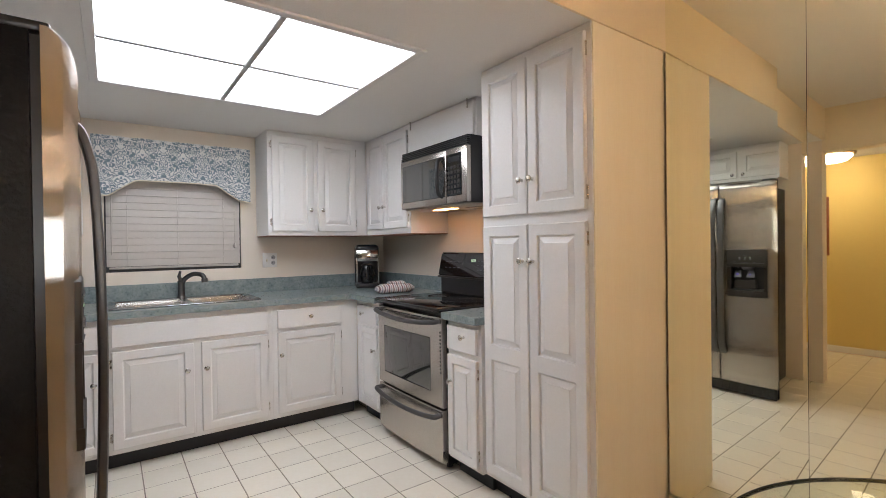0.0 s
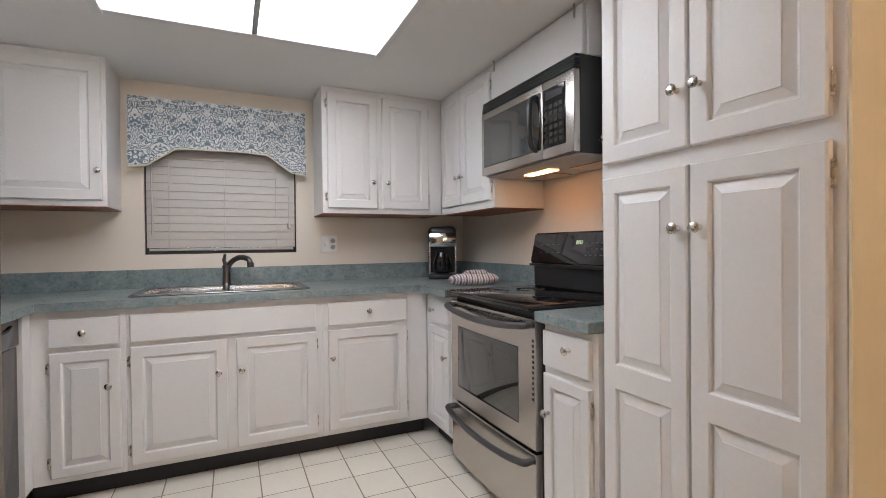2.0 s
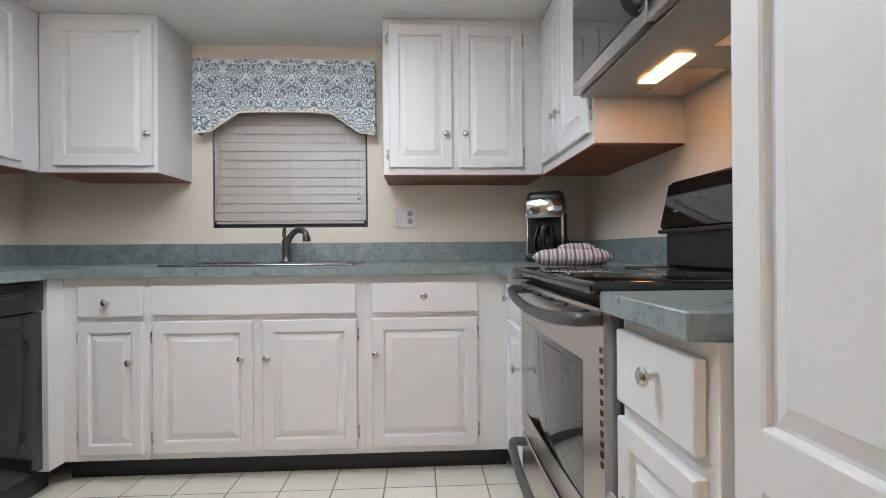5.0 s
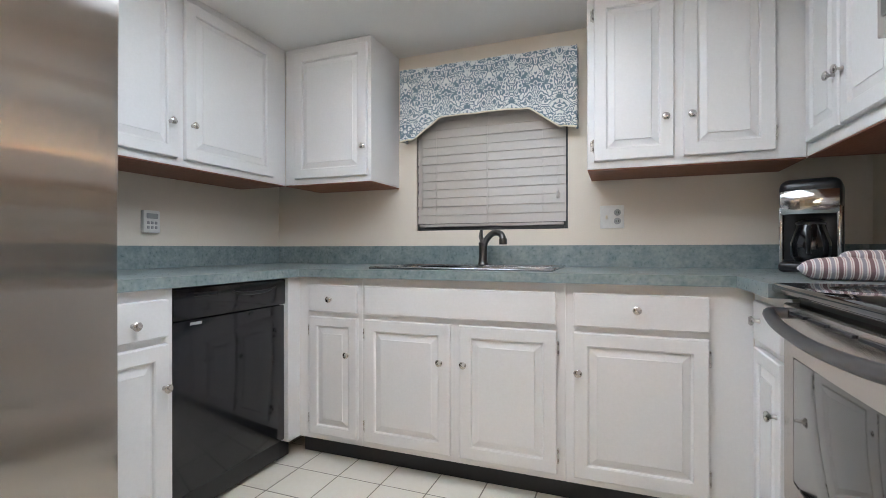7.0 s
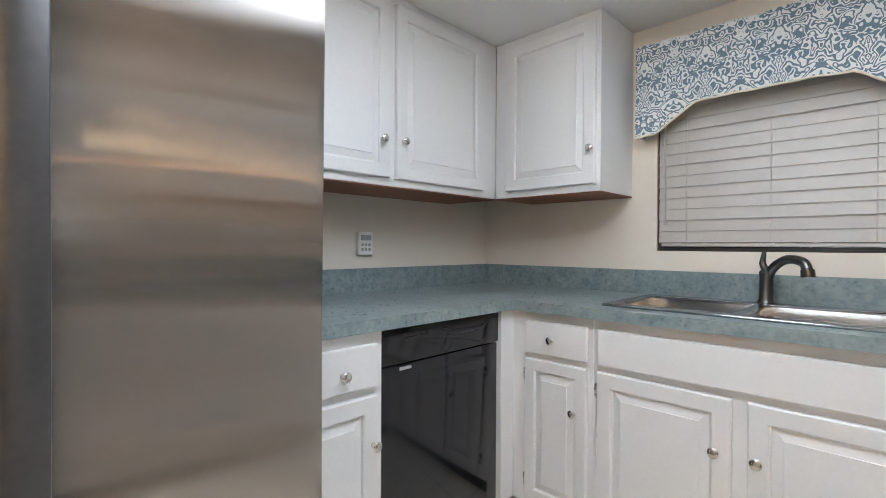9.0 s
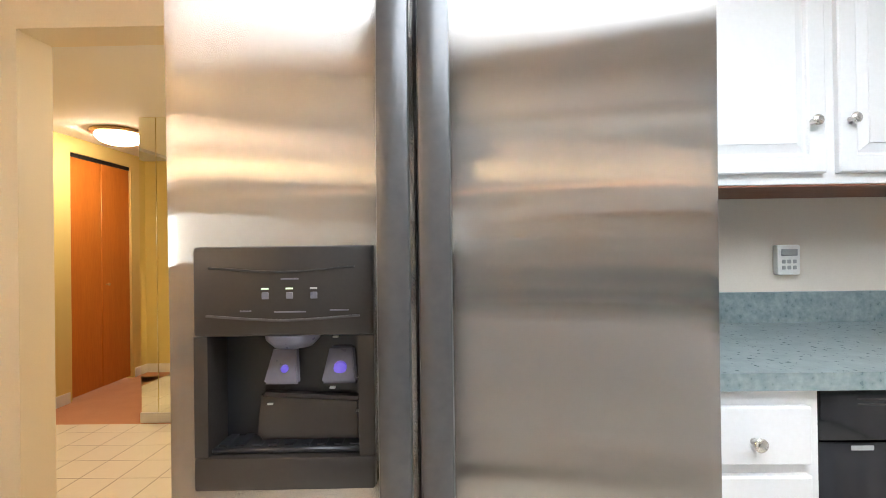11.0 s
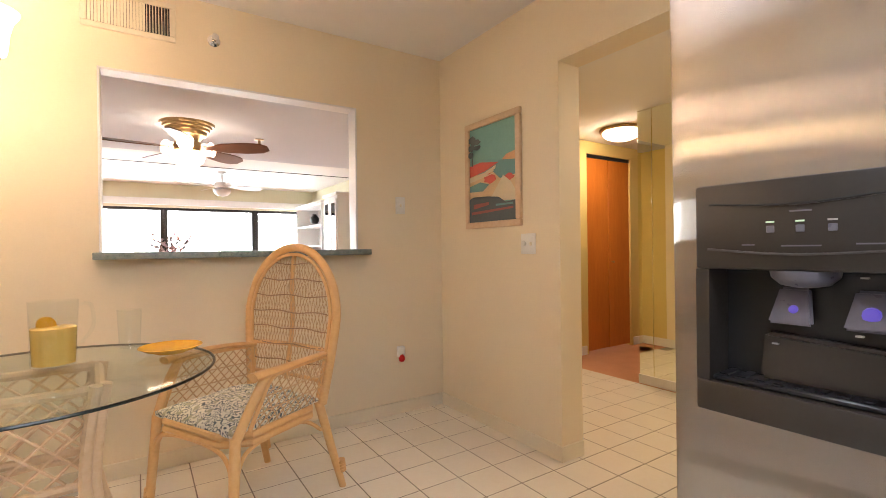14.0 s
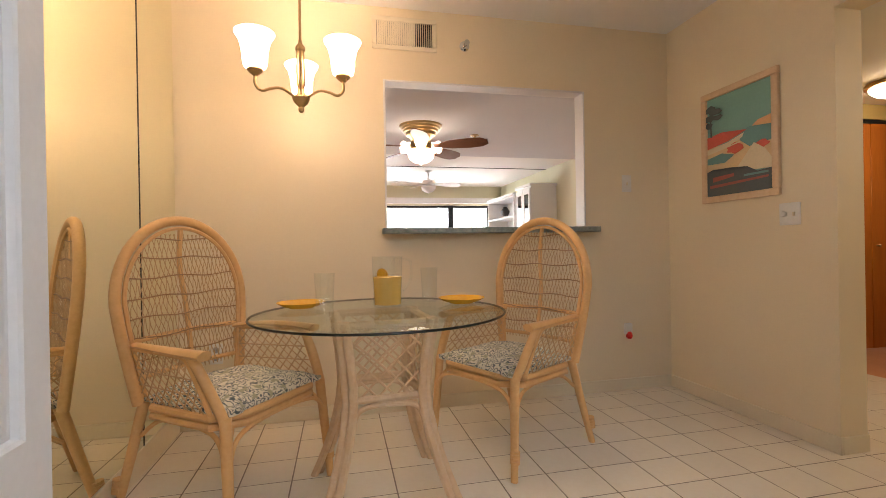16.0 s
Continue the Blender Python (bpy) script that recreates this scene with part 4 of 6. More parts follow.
for bx, by, br in ((0.19, 0.14, 0.10), (0.57, 0.14, 0.08), (0.19, 0.38, 0.075), (0.57, 0.38, 0.10)):
    bm = B()
    tube(bm, [(bx + br * math.cos(a * math.pi / 16), by + br * math.sin(a * math.pi / 16), 0.9358) for a in range(32)], 0.0012, 4, True)
    part("burner_ring", bm, RING, stove)
bm = B()
box(bm, 0.008, SW - 0.008, 0.535, 0.602, 0.936, 1.07, 0.004)
part("backguard_base", bm, BLACK, stove)
bm = B()
a = [(0.0, 0.510, 1.065), (SW, 0.510, 1.065), (SW, 0.548, 1.238), (0.0, 0.548, 1.238)]
v0 = [bm.verts.new(p) for p in a]
v1 = [bm.verts.new((p[0], 0.606, p[2])) for p in a]
bm.faces.new(v0)
bm.faces.new(v1)
for k in range(4):
    bm.faces.new((v0[k], v0[(k + 1) % 4], v1[(k + 1) % 4], v1[k]))
bmesh.ops.bevel(bm, geom=list(bm.edges), offset=0.009, segments=3, affect="EDGES")
panel = part("control_panel", bm, BLACKGLASS, stove, "black glass control panel")
def on_panel(x, s):
    return (x, 0.510 + 0.038 * s - 0.0012, 1.065 + 0.173 * s)
def chip(x0, x1, s0, s1, mat, name):
    bm = B()
    v = [bm.verts.new(on_panel(*q)) for q in ((x0, s0), (x1, s0), (x1, s1), (x0, s1))]
    w = [bm.verts.new(p.co + Vector((0, 0.003, 0))) for p in v]
    bm.faces.new(v)
    bm.faces.new(w)
    for k in range(4):
        bm.faces.new((v[k], v[(k + 1) % 4], w[(k + 1) % 4], w[k]))
    return part(name, bm, mat, panel)
CLOCK = glow("green_clock_segments", (0.25, 0.9, 0.2), 0.22)
for k in range(4):
    chip(0.375 + k * 0.013, 0.384 + k * 0.013, 0.62, 0.74, CLOCK, "clock_digit")
PRINT = material("grey_print", (0.16, 0.16, 0.165), rough=0.4, bump=0.0)
for r in range(3):
    for k in range(6):
        chip(0.45 + k * 0.034, 0.468 + k * 0.034, 0.3 + r * 0.17, 0.33 + r * 0.17, PRINT, "key_print")
for r in range(2):
    for k in range(4):
        chip(0.08 + k * 0.05, 0.105 + k * 0.05, 0.35 + r * 0.25, 0.38 + r * 0.25, PRINT, "key_print")
bm = B()
box(bm, 0.006, SW - 0.006, 0.503, 0.535, 1.052, 1.066, 0.004, 2)
part("trim_bar", bm, CHARCOAL, stove)

# microwave
mw = thing("microwave", pose(-0.345, -1.057, 0, 0, 0, -90), "over-range microwave with stainless frame and dark window", "microwave")
MW, MZ0, MZ1 = 0.755, 1.55, 1.952
bm = B()
box(bm, 0, MW, 0.02, 0.40, MZ0, MZ1, 0.003)
part("body", bm, BLACK, mw)
bm = B()
for k in range(5):
    box(bm, 0.0, MW, -0.012 + 0.002 * k, 0.02, MZ1 - 0.060 + k * 0.0122, MZ1 - 0.051 + k * 0.0122, 0.002)
part("vent_grille", bm, BLACK, mw)
mdoor = part("door", box(B(), 0.0, 0.548, -0.014, 0.019, MZ0 + 0.002, MZ1 - 0.065, 0.004, 2), STEEL, mw, "stainless steel door frame")
bm = B()
box(bm, 0.028, 0.535, -0.019, -0.006, MZ0 + 0.045, MZ1 - 0.10, 0.003)
part("window", bm, OVENGLASS, mdoor, "dark tinted window")
bm = B()
tube(bm, smoothcurve([(0.50, -0.012, MZ0 + 0.05), (0.503, -0.045, MZ0 + 0.075), (0.505, -0.055, MZ0 + 0.17), (0.503, -0.045, MZ0 + 0.265), (0.50, -0.012, MZ0 + 0.29)]), 0.014, 10)
part("handle", bm, BLACK, mdoor, "black curved pull handle")
bm = B()
box(bm, 0.55, MW, -0.014, 0.019, MZ0 + 0.002, MZ1 - 0.065, 0.004, 2)
mpanel = part("control_surround", bm, STEEL, mw, "stainless steel control surround")
bm = B()
box(bm, 0.556, MW - 0.05, -0.018, -0.006, MZ0 + 0.045, MZ1 - 0.10, 0.003)
part("control_panel", bm, BLACKGLASS, mpanel, "black key panel")
for r in range(6):
    for k in range(4):
        bm = B()
        box(bm, 0.568 + k * 0.033, 0.592 + k * 0.033, -0.0195, -0.0175, MZ0 + 0.06 + r * 0.03, MZ0 + 0.078 + r * 0.03, 0.001)
        part("key", bm, CHARCOAL, mpanel)
bm = B()
box(bm, 0.575, MW - 0.065, -0.0195, -0.0175, MZ1 - 0.15, MZ1 - 0.118, 0.001)
part("display", bm, BLACK, mpanel)
bm = B()
box(bm, 0.01, MW - 0.01, 0.01, 0.39, MZ0 - 0.006, MZ0 + 0.001, 0.002)
under = part("underside", bm, GREYPLASTIC, mw, "grey metal underside")
for x0 in (0.06, 0.45):
    bm = B()
    box(bm, x0, x0 + 0.24, 0.215, 0.36, MZ0 - 0.010, MZ0 - 0.006, 0.002)
    part("grease_filter", bm, STEEL, mw, "metal grease filter")
bm = B()
box(bm, 0.17, 0.39, 0.145, 0.205, MZ0 - 0.011, MZ0 - 0.0065, 0.002)
part("lamp_lens", bm, HOOD, mw, "lit warm lamp lens")

# dishwasher
dw = thing("dishwasher", pose(-2.468, -1.336, 0, 0, 0, 90), "black built-in dishwasher with plain door", "dishwasher")
DWW = 0.605
bm = B()
box(bm, 0.004, DWW - 0.004, 0.03, 0.60, 0.02, 0.884)
part("body", bm, BLACK, dw)
bm = B()
box(bm, 0.003, DWW - 0.003, -0.002, 0.029, 0.115, 0.762, 0.006, 2)
part("door", bm, DWBLACK, dw, "glossy black door")
bm = B()
box(bm, 0.003, DWW - 0.003, -0.010, 0.029, 0.766, 0.886, 0.006, 2)
dpan = part("control_panel", bm, DWBLACK, dw, "glossy black control panel")
bm = B()
tube(bm, smoothcurve([(0.27, -0.011, 0.858), (0.32, -0.012, 0.842), (0.40, -0.012, 0.838), (0.48, -0.012, 0.842), (0.53, -0.011, 0.858)]), [0.003 + 0.005 * math.sin(math.pi * k / 24) for k in range(25)], 8)
part("pull", bm, BLACK, dpan, "recessed black pull")
for k in range(2):
    bm = B()
    box(bm, 0.09, 0.20, -0.0125, -0.009, 0.848 + k * 0.012, 0.852 + k * 0.012, 0.001)
    part("vent_slot", bm, CHARCOAL, dpan)
bm = B()
box(bm, 0.080, 0.132, -0.0040, -0.0015, 0.742, 0.753, 0.001)
part("badge", bm, GREYPLASTIC, dw, "grey badge plate")
bm = B()
box(bm, 0.01, DWW - 0.01, 0.06, 0.09, 0.0, 0.11)
part("toe_kick", bm, TOE, dw)

# coffee maker, towel, plates on the wall
cof = thing("coffee_maker", pose(-0.225, -0.215, W1, 0, 0, -22), "black drip coffee maker with silver front on the worktop", "coffee maker")
bm = B()
box(bm, -0.10, 0.10, -0.12, 0.13, 0.0, 0.04, 0.014, 3)
part("base", bm, BLACK, cof)
bm = B()
box(bm, -0.10, 0.10, 0.03, 0.13, 0.03, 0.30, 0.018, 3)
box(bm, -0.10, 0.10, -0.105, 0.13, 0.245, 0.375, 0.034, 5)
part("body", bm, BLACK, cof)
for sx in (-1, 1):
    bm = B()
    box(bm, sx * 0.091 - 0.007, sx * 0.091 + 0.007, -0.112, -0.06, 0.036, 0.26, 0.005, 2)
    part("side_trim", bm, CHROME, cof, "silver side trim")
bm = B()
rings = []
for k in range(13):
    x = -0.092 + 0.184 * k / 12
    bow = 0.016 * (1 - (x / 0.092) ** 2)
    rings.append([bm.verts.new((x, y - bow, z)) for y, z in ((-0.108, 0.232), (-0.116, 0.245), (-0.117, 0.30), (-0.108, 0.325), (-0.08, 0.325), (-0.08, 0.232))])
for A, C in zip(rings, rings[1:]):
    for k in range(6):
        bm.faces.new((A[k], A[(k + 1) % 6], C[(k + 1) % 6], C[k]))
bm.faces.new(rings[0])
bm.faces.new(rings[-1])
part("front_panel", bm, CHROME, cof, "bowed silver front panel")
bm = B()
lathe(bm, [(0.05, 0.041), (0.066, 0.065), (0.068, 0.115), (0.05, 0.175), (0.046, 0.19)], 20, (0, -0.045, 0))
jug = part("carafe", bm, BLACKGLASS, cof, "dark glass carafe")
bm = B()
lathe(bm, [(0.048, 0.19), (0.05, 0.20), (0.03, 0.21), (0.01, 0.213)], 18, (0, -0.045, 0))
part("lid", bm, BLACK, jug)
bm = B()
tube(bm, smoothcurve([(0, -0.095, 0.18), (0, -0.136, 0.17), (0, -0.138, 0.10), (0, -0.108, 0.075)]), 0.008, 8)
part("carafe_handle", bm, BLACK, jug)

STRIPE = bpy.data.materials.new("striped_terry")
STRIPE.use_nodes = True
nt = STRIPE.node_tree
tc = nt.nodes.new("ShaderNodeTexCoord")
wv = nt.nodes.new("ShaderNodeTexWave")
wv.bands_direction = "X"
wv.inputs["Scale"].default_value = 9
wv.inputs["Distortion"].default_value = 0.6
cr = nt.nodes.new("ShaderNodeValToRGB")
cr.color_ramp.interpolation = "CONSTANT"
els = cr.color_ramp.elements
els[0].position, els[0].color = 0.0, (0.25, 0.16, 0.17, 1)
els[1].position, els[1].color = 0.18, (0.75, 0.70, 0.68, 1)
for ps, cc in ((0.45, (0.55, 0.38, 0.38, 1)), (0.6, (0.76, 0.72, 0.70, 1)), (0.85, (0.36, 0.34, 0.38, 1))):
    el = els.new(ps)
    el.color = cc
nz = nt.nodes.new("ShaderNodeTexNoise")
nz.inputs["Scale"].default_value = 220
bp = nt.nodes.new("ShaderNodeBump")
bp.inputs["Strength"].default_value = 0.7
bp.inputs["Distance"].default_value = 0.004
nt.links.new(tc.outputs["Object"], wv.inputs[0])
nt.links.new(tc.outputs["Object"], nz.inputs[0])
nt.links.new(wv.outputs["Fac"], cr.inputs[0])
nt.links.new(cr.outputs[0], nt.nodes["Principled BSDF"].inputs["Base Color"])
nt.links.new(nz.outputs[0], bp.inputs["Height"])
nt.links.new(bp.outputs[0], nt.nodes["Principled BSDF"].inputs["Normal"])
nt.nodes["Principled BSDF"].inputs["Roughness"].default_value = 0.95
towel = thing("towel", pose(-0.285, -0.82, W1, 0, 0, -10), "striped terry towel rolled up on the worktop", "towel")
def roll(bm, x0, x1, yc, zc, ry, rz, turns=1.0):
    rings = []
    for k in range(25):
        u = k / 24
        x = x0 + (x1 - x0) * u
        e = max(0.05, 1 - abs(2 * u - 1) ** 7)
        ring = []
        for a in range(20):
            an = a * math.pi / 10
            wob = 1 + 0.05 * math.sin(an * 3 + u * 5) + 0.03 * math.sin(u * 17 + an)
            ring.append(bm.verts.new((x, yc + ry * e * wob * math.cos(an), max(0.001, zc + rz * e * wob * math.sin(an)))))
        rings.append(ring)
    for A, C in zip(rings, rings[1:]):
        for a in range(20):
            bm.faces.new((A[a], A[(a + 1) % 20], C[(a + 1) % 20], C[a]))
    bm.faces.new(rings[0])
    bm.faces.new(rings[-1])
bm = B()
roll(bm, -0.165, 0.16, 0.0, 0.034, 0.075, 0.036)
part("lower_roll", bm, STRIPE, towel)
bm = B()
roll(bm, -0.06, 0.09, 0.015, 0.072, 0.05, 0.018)
part("top_fold", bm, STRIPE, towel)

def wall_plate(m, label, w=0.075, h=0.118, bits=(), name="wall_plate", cat="outlet"):
    o = thing(name, m, label, cat)
    bm = B()
    box(bm, -w / 2, w / 2, -0.006, 0.0, -h / 2, h / 2, 0.003, 2)
    part("cover", bm, PLASTIC, o)
    for kind, x, z in bits:
        bm = B()
        if kind == "toggle":
            box(bm, x - 0.005, x + 0.005, -0.016, -0.004, z - 0.012, z + 0.008, 0.002)
            part("toggle", bm, BASE, o)
        elif kind == "socket":
            lathe(bm, [(0.017, -0.0055), (0.017, -0.008), (0.014, -0.009)], 14, (x, 0, z), axis="y")
            sk = part("socket", bm, GREYPLASTIC, o)
            for dx in (-0.006, 0.006):
                bm = B()
                box(bm, x + dx - 0.0015, x + dx + 0.0015, -0.0105, -0.0085, z - 0.005, z + 0.005)
                part("slot", bm, BLACK, sk)
        elif kind == "dial":
            lathe(bm, [(0.012, -0.005), (0.016, -0.02), (0.012, -0.024)], 14, (x, 0, z), axis="y")
            part("dial", bm, PLASTIC, o)
    return o
wall_plate(pose(-1.0, 0, 1.19), "ivory switch and socket plate on the kitchen wall", 0.115, 0.118, (("toggle", -0.026, 0), ("socket", 0.026, 0.022), ("socket", 0.026, -0.022)), "outlet")
timer = thing("wall_timer", pose(XL, -0.93, 1.163, 0, 0, 90), "small grey wall thermostat with keypad", "thermostat")
bm = B()
box(bm, -0.042, 0.042, -0.028, 0.0, -0.055, 0.055, 0.006, 2)
part("case", bm, PLASTIC, timer)
bm = B()
box(bm, -0.03, 0.03, -0.031, -0.027, 0.015, 0.04, 0.002)
part("display", bm, GREYPLASTIC, timer)
for r in range(2):
    for k in range(3):
        bm = B()
        box(bm, -0.028 + k * 0.02, -0.014 + k * 0.02, -0.031, -0.027, -0.035 + r * 0.022, -0.021 + r * 0.022, 0.002)
        part("button", bm, GREYPLASTIC, timer)

# ---- dining corner ----
# mirror panels on the east wall, above the baseboard
mz0, mz1 = 0.125, ZD - 0.004
edges = [YB - 0.016, -3.244, -3.337, -3.72, -4.45, YS + 0.004]
mirror = thing("wall_mirror", pose(XM, 0, 0), "floor-to-ceiling mirror panels in slightly green glass", "mirror")
for a, c in zip(edges, edges[1:]):
    bm = B()
    box(bm, 0.0, 0.006, c + 0.0015, a - 0.0015, mz0, mz1)
    pn = part("mirror_panel", bm, MIRROR, mirror)
    if c > YS + 0.1:
        # hung slightly out of line with the wall
        pn.matrix_basis = Matrix.Translation((0, a, 0)) @ pose(0, 0, 0, 0, 0, 1.6 if a > -3 else 3.3 if a > -3.3 else 2.0 if a > -3.5 else -0.6) @ Matrix.Translation((0, -a, 0))
    bm = B()
    box(bm, -0.0016, 0.0064, c - (0.004 if c < -4 else 0.0012), c + (0.004 if c < -4 else 0.0012), mz0, mz1)
    if c < YS + 0.1:
        continue
    part("glass_edge", bm, GLASSEDGE, pn, "dark green glass edge")
bm = B()
box(bm, XM - 0.008, XR - 0.006, YS + 0.013, YB - 0.016, 0, 0.122, 0.003)
solid("baseboard_east", bm, BASE, "cream painted baseboard under the mirror", "baseboard")
bm = B()
box(bm, XL + 0.013, XM - 0.008, YS, YS + 0.012, 0, 0.082, 0.003)
solid("baseboard_south", bm, BASE, "cream painted baseboard", "baseboard")
bm = B()
box(bm, XL, XL + 0.012, YS + 0.0005, DY0 + 0.012, 0, 0.082, 0.003)
box(bm, XL - T, XL, DY0 + 0.0005, DY0 + 0.012, 0, 0.082, 0.003)
solid("baseboard_west", bm, BASE, "cream painted baseboard wrapping the doorway corner", "baseboard")

# hatch sill and lining
bm = B()
box(bm, -2.53, -1.115, YS - TS - 0.03, YS + 0.105, HZ0, HZ0 + 0.035, 0.004, 2)
solid("hatch_sill", bm, COUNTER, "grey-green laminate shelf in the serving hatch", "shelf", "thing")
bm = B()
box(bm, HX0 + 0.012, HX1 - 0.012, YS - TS - 0.004, YS + 0.004, HZ1 - 0.012, HZ1 - 0.0005, 0.002)
box(bm, HX0 + 0.0005, HX0 + 0.012, YS - TS - 0.004, YS + 0.004, HZ0 + 0.035, HZ1 - 0.0005, 0.002)
box(bm, HX1 - 0.012, HX1 - 0.0005, YS - TS - 0.004, YS + 0.004, HZ0 + 0.035, HZ1 - 0.0005, 0.002)
solid("hatch_trim", bm, WHITE, "white painted lining of the serving hatch", "trim")

# vent, sprinkler, switches
vent = thing("air_vent", pose(-1.272, YS, 2.312, 0, 0, 180), "cream metal air vent high on the wall", "air vent")
vw, vh = 0.40, 0.20
bm = B()
for x0, x1, z0, z1 in ((-vw / 2, vw / 2, vh / 2 - 0.028, vh / 2), (-vw / 2, vw / 2, -vh / 2, -vh / 2 + 0.028), (-vw / 2, -vw / 2 + 0.028, -vh / 2 + 0.028, vh / 2 - 0.028), (vw / 2 - 0.028, vw / 2, -vh / 2 + 0.028, vh / 2 - 0.028)):
    box(bm, x0, x1, -0.012, 0, z0, z1, 0.003)
part("frame", bm, BASE, vent)
# no hole in the wall: a black sheet gives the duct's shade
bm = B()
box(bm, -vw / 2 + 0.028, vw / 2 - 0.028, -0.003, -0.0005, -vh / 2 + 0.028, vh / 2 - 0.028)
part("backing", bm, BLACK, vent, "black sheet for the shaded duct")
SL = mesh_from("slat", box(B(), -0.0012, 0.0012, -0.006, 0.006, -vh / 2 + 0.029, vh / 2 - 0.029), BASE)
for k in range(26):
    xk = -vw / 2 + 0.036 + k * 0.0131
    part_of("slat", SL, vent, pose(xk, -0.009, 0, 0, 0, 66 if k < 18 else 8))
spr = thing("sprinkler_head", pose(-1.652, YS, 2.268, 0, 0, 180), "chrome fire sprinkler on the dining wall", "sprinkler")
bm = B()
lathe(bm, [(0.032, 0), (0.032, -0.004), (0.02, -0.010), (0.010, -0.012), (0.010, -0.03)], 16, axis="y")
part("escutcheon", bm, CHROME, spr)
bm = B()
tube(bm, smoothcurve([(-0.008, -0.03, 0), (-0.014, -0.045, 0), (-0.004, -0.062, 0)]), 0.003, 6)
tube(bm, smoothcurve([(0.008, -0.03, 0), (0.014, -0.045, 0), (0.004, -0.062, 0)]), 0.003, 6)
lathe(bm, [(0.016, -0.062), (0.018, -0.065), (0.006, -0.067)], 14, axis="y")
part("deflector", bm, CHROME, spr)
wall_plate(pose(-2.79, YS, 1.415, 0, 0, 180), "ivory light switch plate on the dining wall", 0.072, 0.115, (("toggle", 0, 0),), "light_switch", "switch")
wall_plate(pose(XL, -4.045, 1.14, 0, 0, 90), "ivory dimmer plate beside the doorway", 0.115, 0.115, (("dial", -0.025, 0), ("toggle", 0.025, 0)), "light_switch", "switch")
wall_plate(pose(-0.17, YS, 0.42, 0, 0, 180), "ivory wall socket in the dining corner", 0.072, 0.115, (("socket", 0, 0.022), ("socket", 0, -0.022)), "outlet")
fresh = thing("air_freshener", pose(-2.775, YS, 0.385, 0, 0, 180), "plug-in air freshener with a red scent bottle", "air freshener")
bm = B()
box(bm, -0.028, 0.028, -0.03, 0, 0.0, 0.075, 0.01, 3)
part("plug", bm, PLASTIC, fresh, "ivory plug body")
REDGEL = material("red_gel", (0.65, 0.02, 0.02), rough=0.15, bump=0.0)
bm = B()
lathe(bm, [(0.012, -0.028), (0.02, -0.018), (0.022, -0.004), (0.016, 0.012), (0.009, 0.02)], 14, (0, -0.028, 0.0))
part("bottle", bm, REDGEL, fresh, "red scent bottle")

# framed poster on the west wall
art = thing("framed_picture", pose(XL, -4.35, 1.583, 0, 0, 90), "framed seaside travel poster in a cream frame", "picture")
aw, ah = 0.525, 0.68
bm = B()
for x0, x1, z0, z1 in ((-aw / 2, aw / 2, ah / 2 - 0.04, ah / 2), (-aw / 2, aw / 2, -ah / 2, -ah / 2 + 0.04), (-aw / 2, -aw / 2 + 0.04, -ah / 2 + 0.04, ah / 2 - 0.04), (aw / 2 - 0.04, aw / 2, -ah / 2 + 0.04, ah / 2 - 0.04)):
    box(bm, x0, x1, -0.024, 0, z0, z1, 0.006, 2)
part("frame", bm, RATTAN_W, art, "cream washed wooden frame")
# sky, red and dark are paled: glare of the picture glass is in the colour
pcols = {"sky": (0.22, 0.45, 0.41), "teal": (0.17, 0.35, 0.35), "red": (0.72, 0.13, 0.09), "sand": (0.78, 0.58, 0.32), "dark": (0.10, 0.125, 0.135), "rose": (0.42, 0.12, 0.10), "cream": (0.80, 0.70, 0.50), "peach": (0.80, 0.45, 0.22)}
pm = {k: material("poster_" + k, v, rough=0.5, scale=10, fine=80, bump=0.0) for k, v in pcols.items()}
iw, ih = aw / 2 - 0.04, ah / 2 - 0.04
bm = B()
box(bm, -iw, iw, -0.008, -0.001, -ih, ih)
part("poster", bm, pm["sky"], art, "teal sky of the printed poster")
level = [0.0085]


def shape(col, pts):
    """A flat printed shape on the poster; pts in -1..1 of its width and height."""
    bm = B()
    level[0] += 0.0006
    a = [bm.verts.new((x * iw, -level[0], z * ih)) for x, z in pts]
    bm.faces.new(a)
    bmesh.ops.triangulate(bm, faces=bm.faces[:])
    return part("print", bm, pm[col], art, smooth=0)


def blob(cx, cz, rx, rz, n=12, ph=0.0):
    return [(cx + rx * math.cos(k * 6.283 / n) * (1 + 0.2 * math.sin(3 * k + ph)), cz + rz * math.sin(k * 6.283 / n) * (1 + 0.2 * math.cos(2 * k + ph))) for k in range(n)]


shape("sand", [(-1, -0.62), (1, -0.58), (1, 0.0), (0.3, 0.05), (-1, 0.0)])
shape("peach", [(0.35, 0.18), (0.6, 0.30), (1, 0.34), (1, 0.05), (0.35, 0.05)])
shape("teal", [(-0.1, 0.10), (0.35, 0.22), (1, 0.16), (1, -0.12), (0.35, -0.15)])
shape("red", [(-1, 0.22), (-0.5, 0.26), (0.3, 0.18), (-0.3, 0.05), (-1, -0.02)])
shape("cream", [(-1, -0.04), (-0.3, 0.03), (0.2, 0.14), (0.15, 0.06), (-0.4, -0.08), (-1, -0.14)])
shape("teal", [(-1, -0.22), (-0.5, -0.16), (-0.1, -0.24), (-0.4, -0.36), (-1, -0.34)])
shape("red", blob(-0.08, -0.12, 0.26, 0.10))
shape("cream", [(-0.5, -0.02), (0.1, 0.04), (0.1, 0.02), (-0.5, -0.045)])
shape("cream", [(-0.5, -0.07), (0.1, -0.01), (0.1, -0.03), (-0.5, -0.095)])
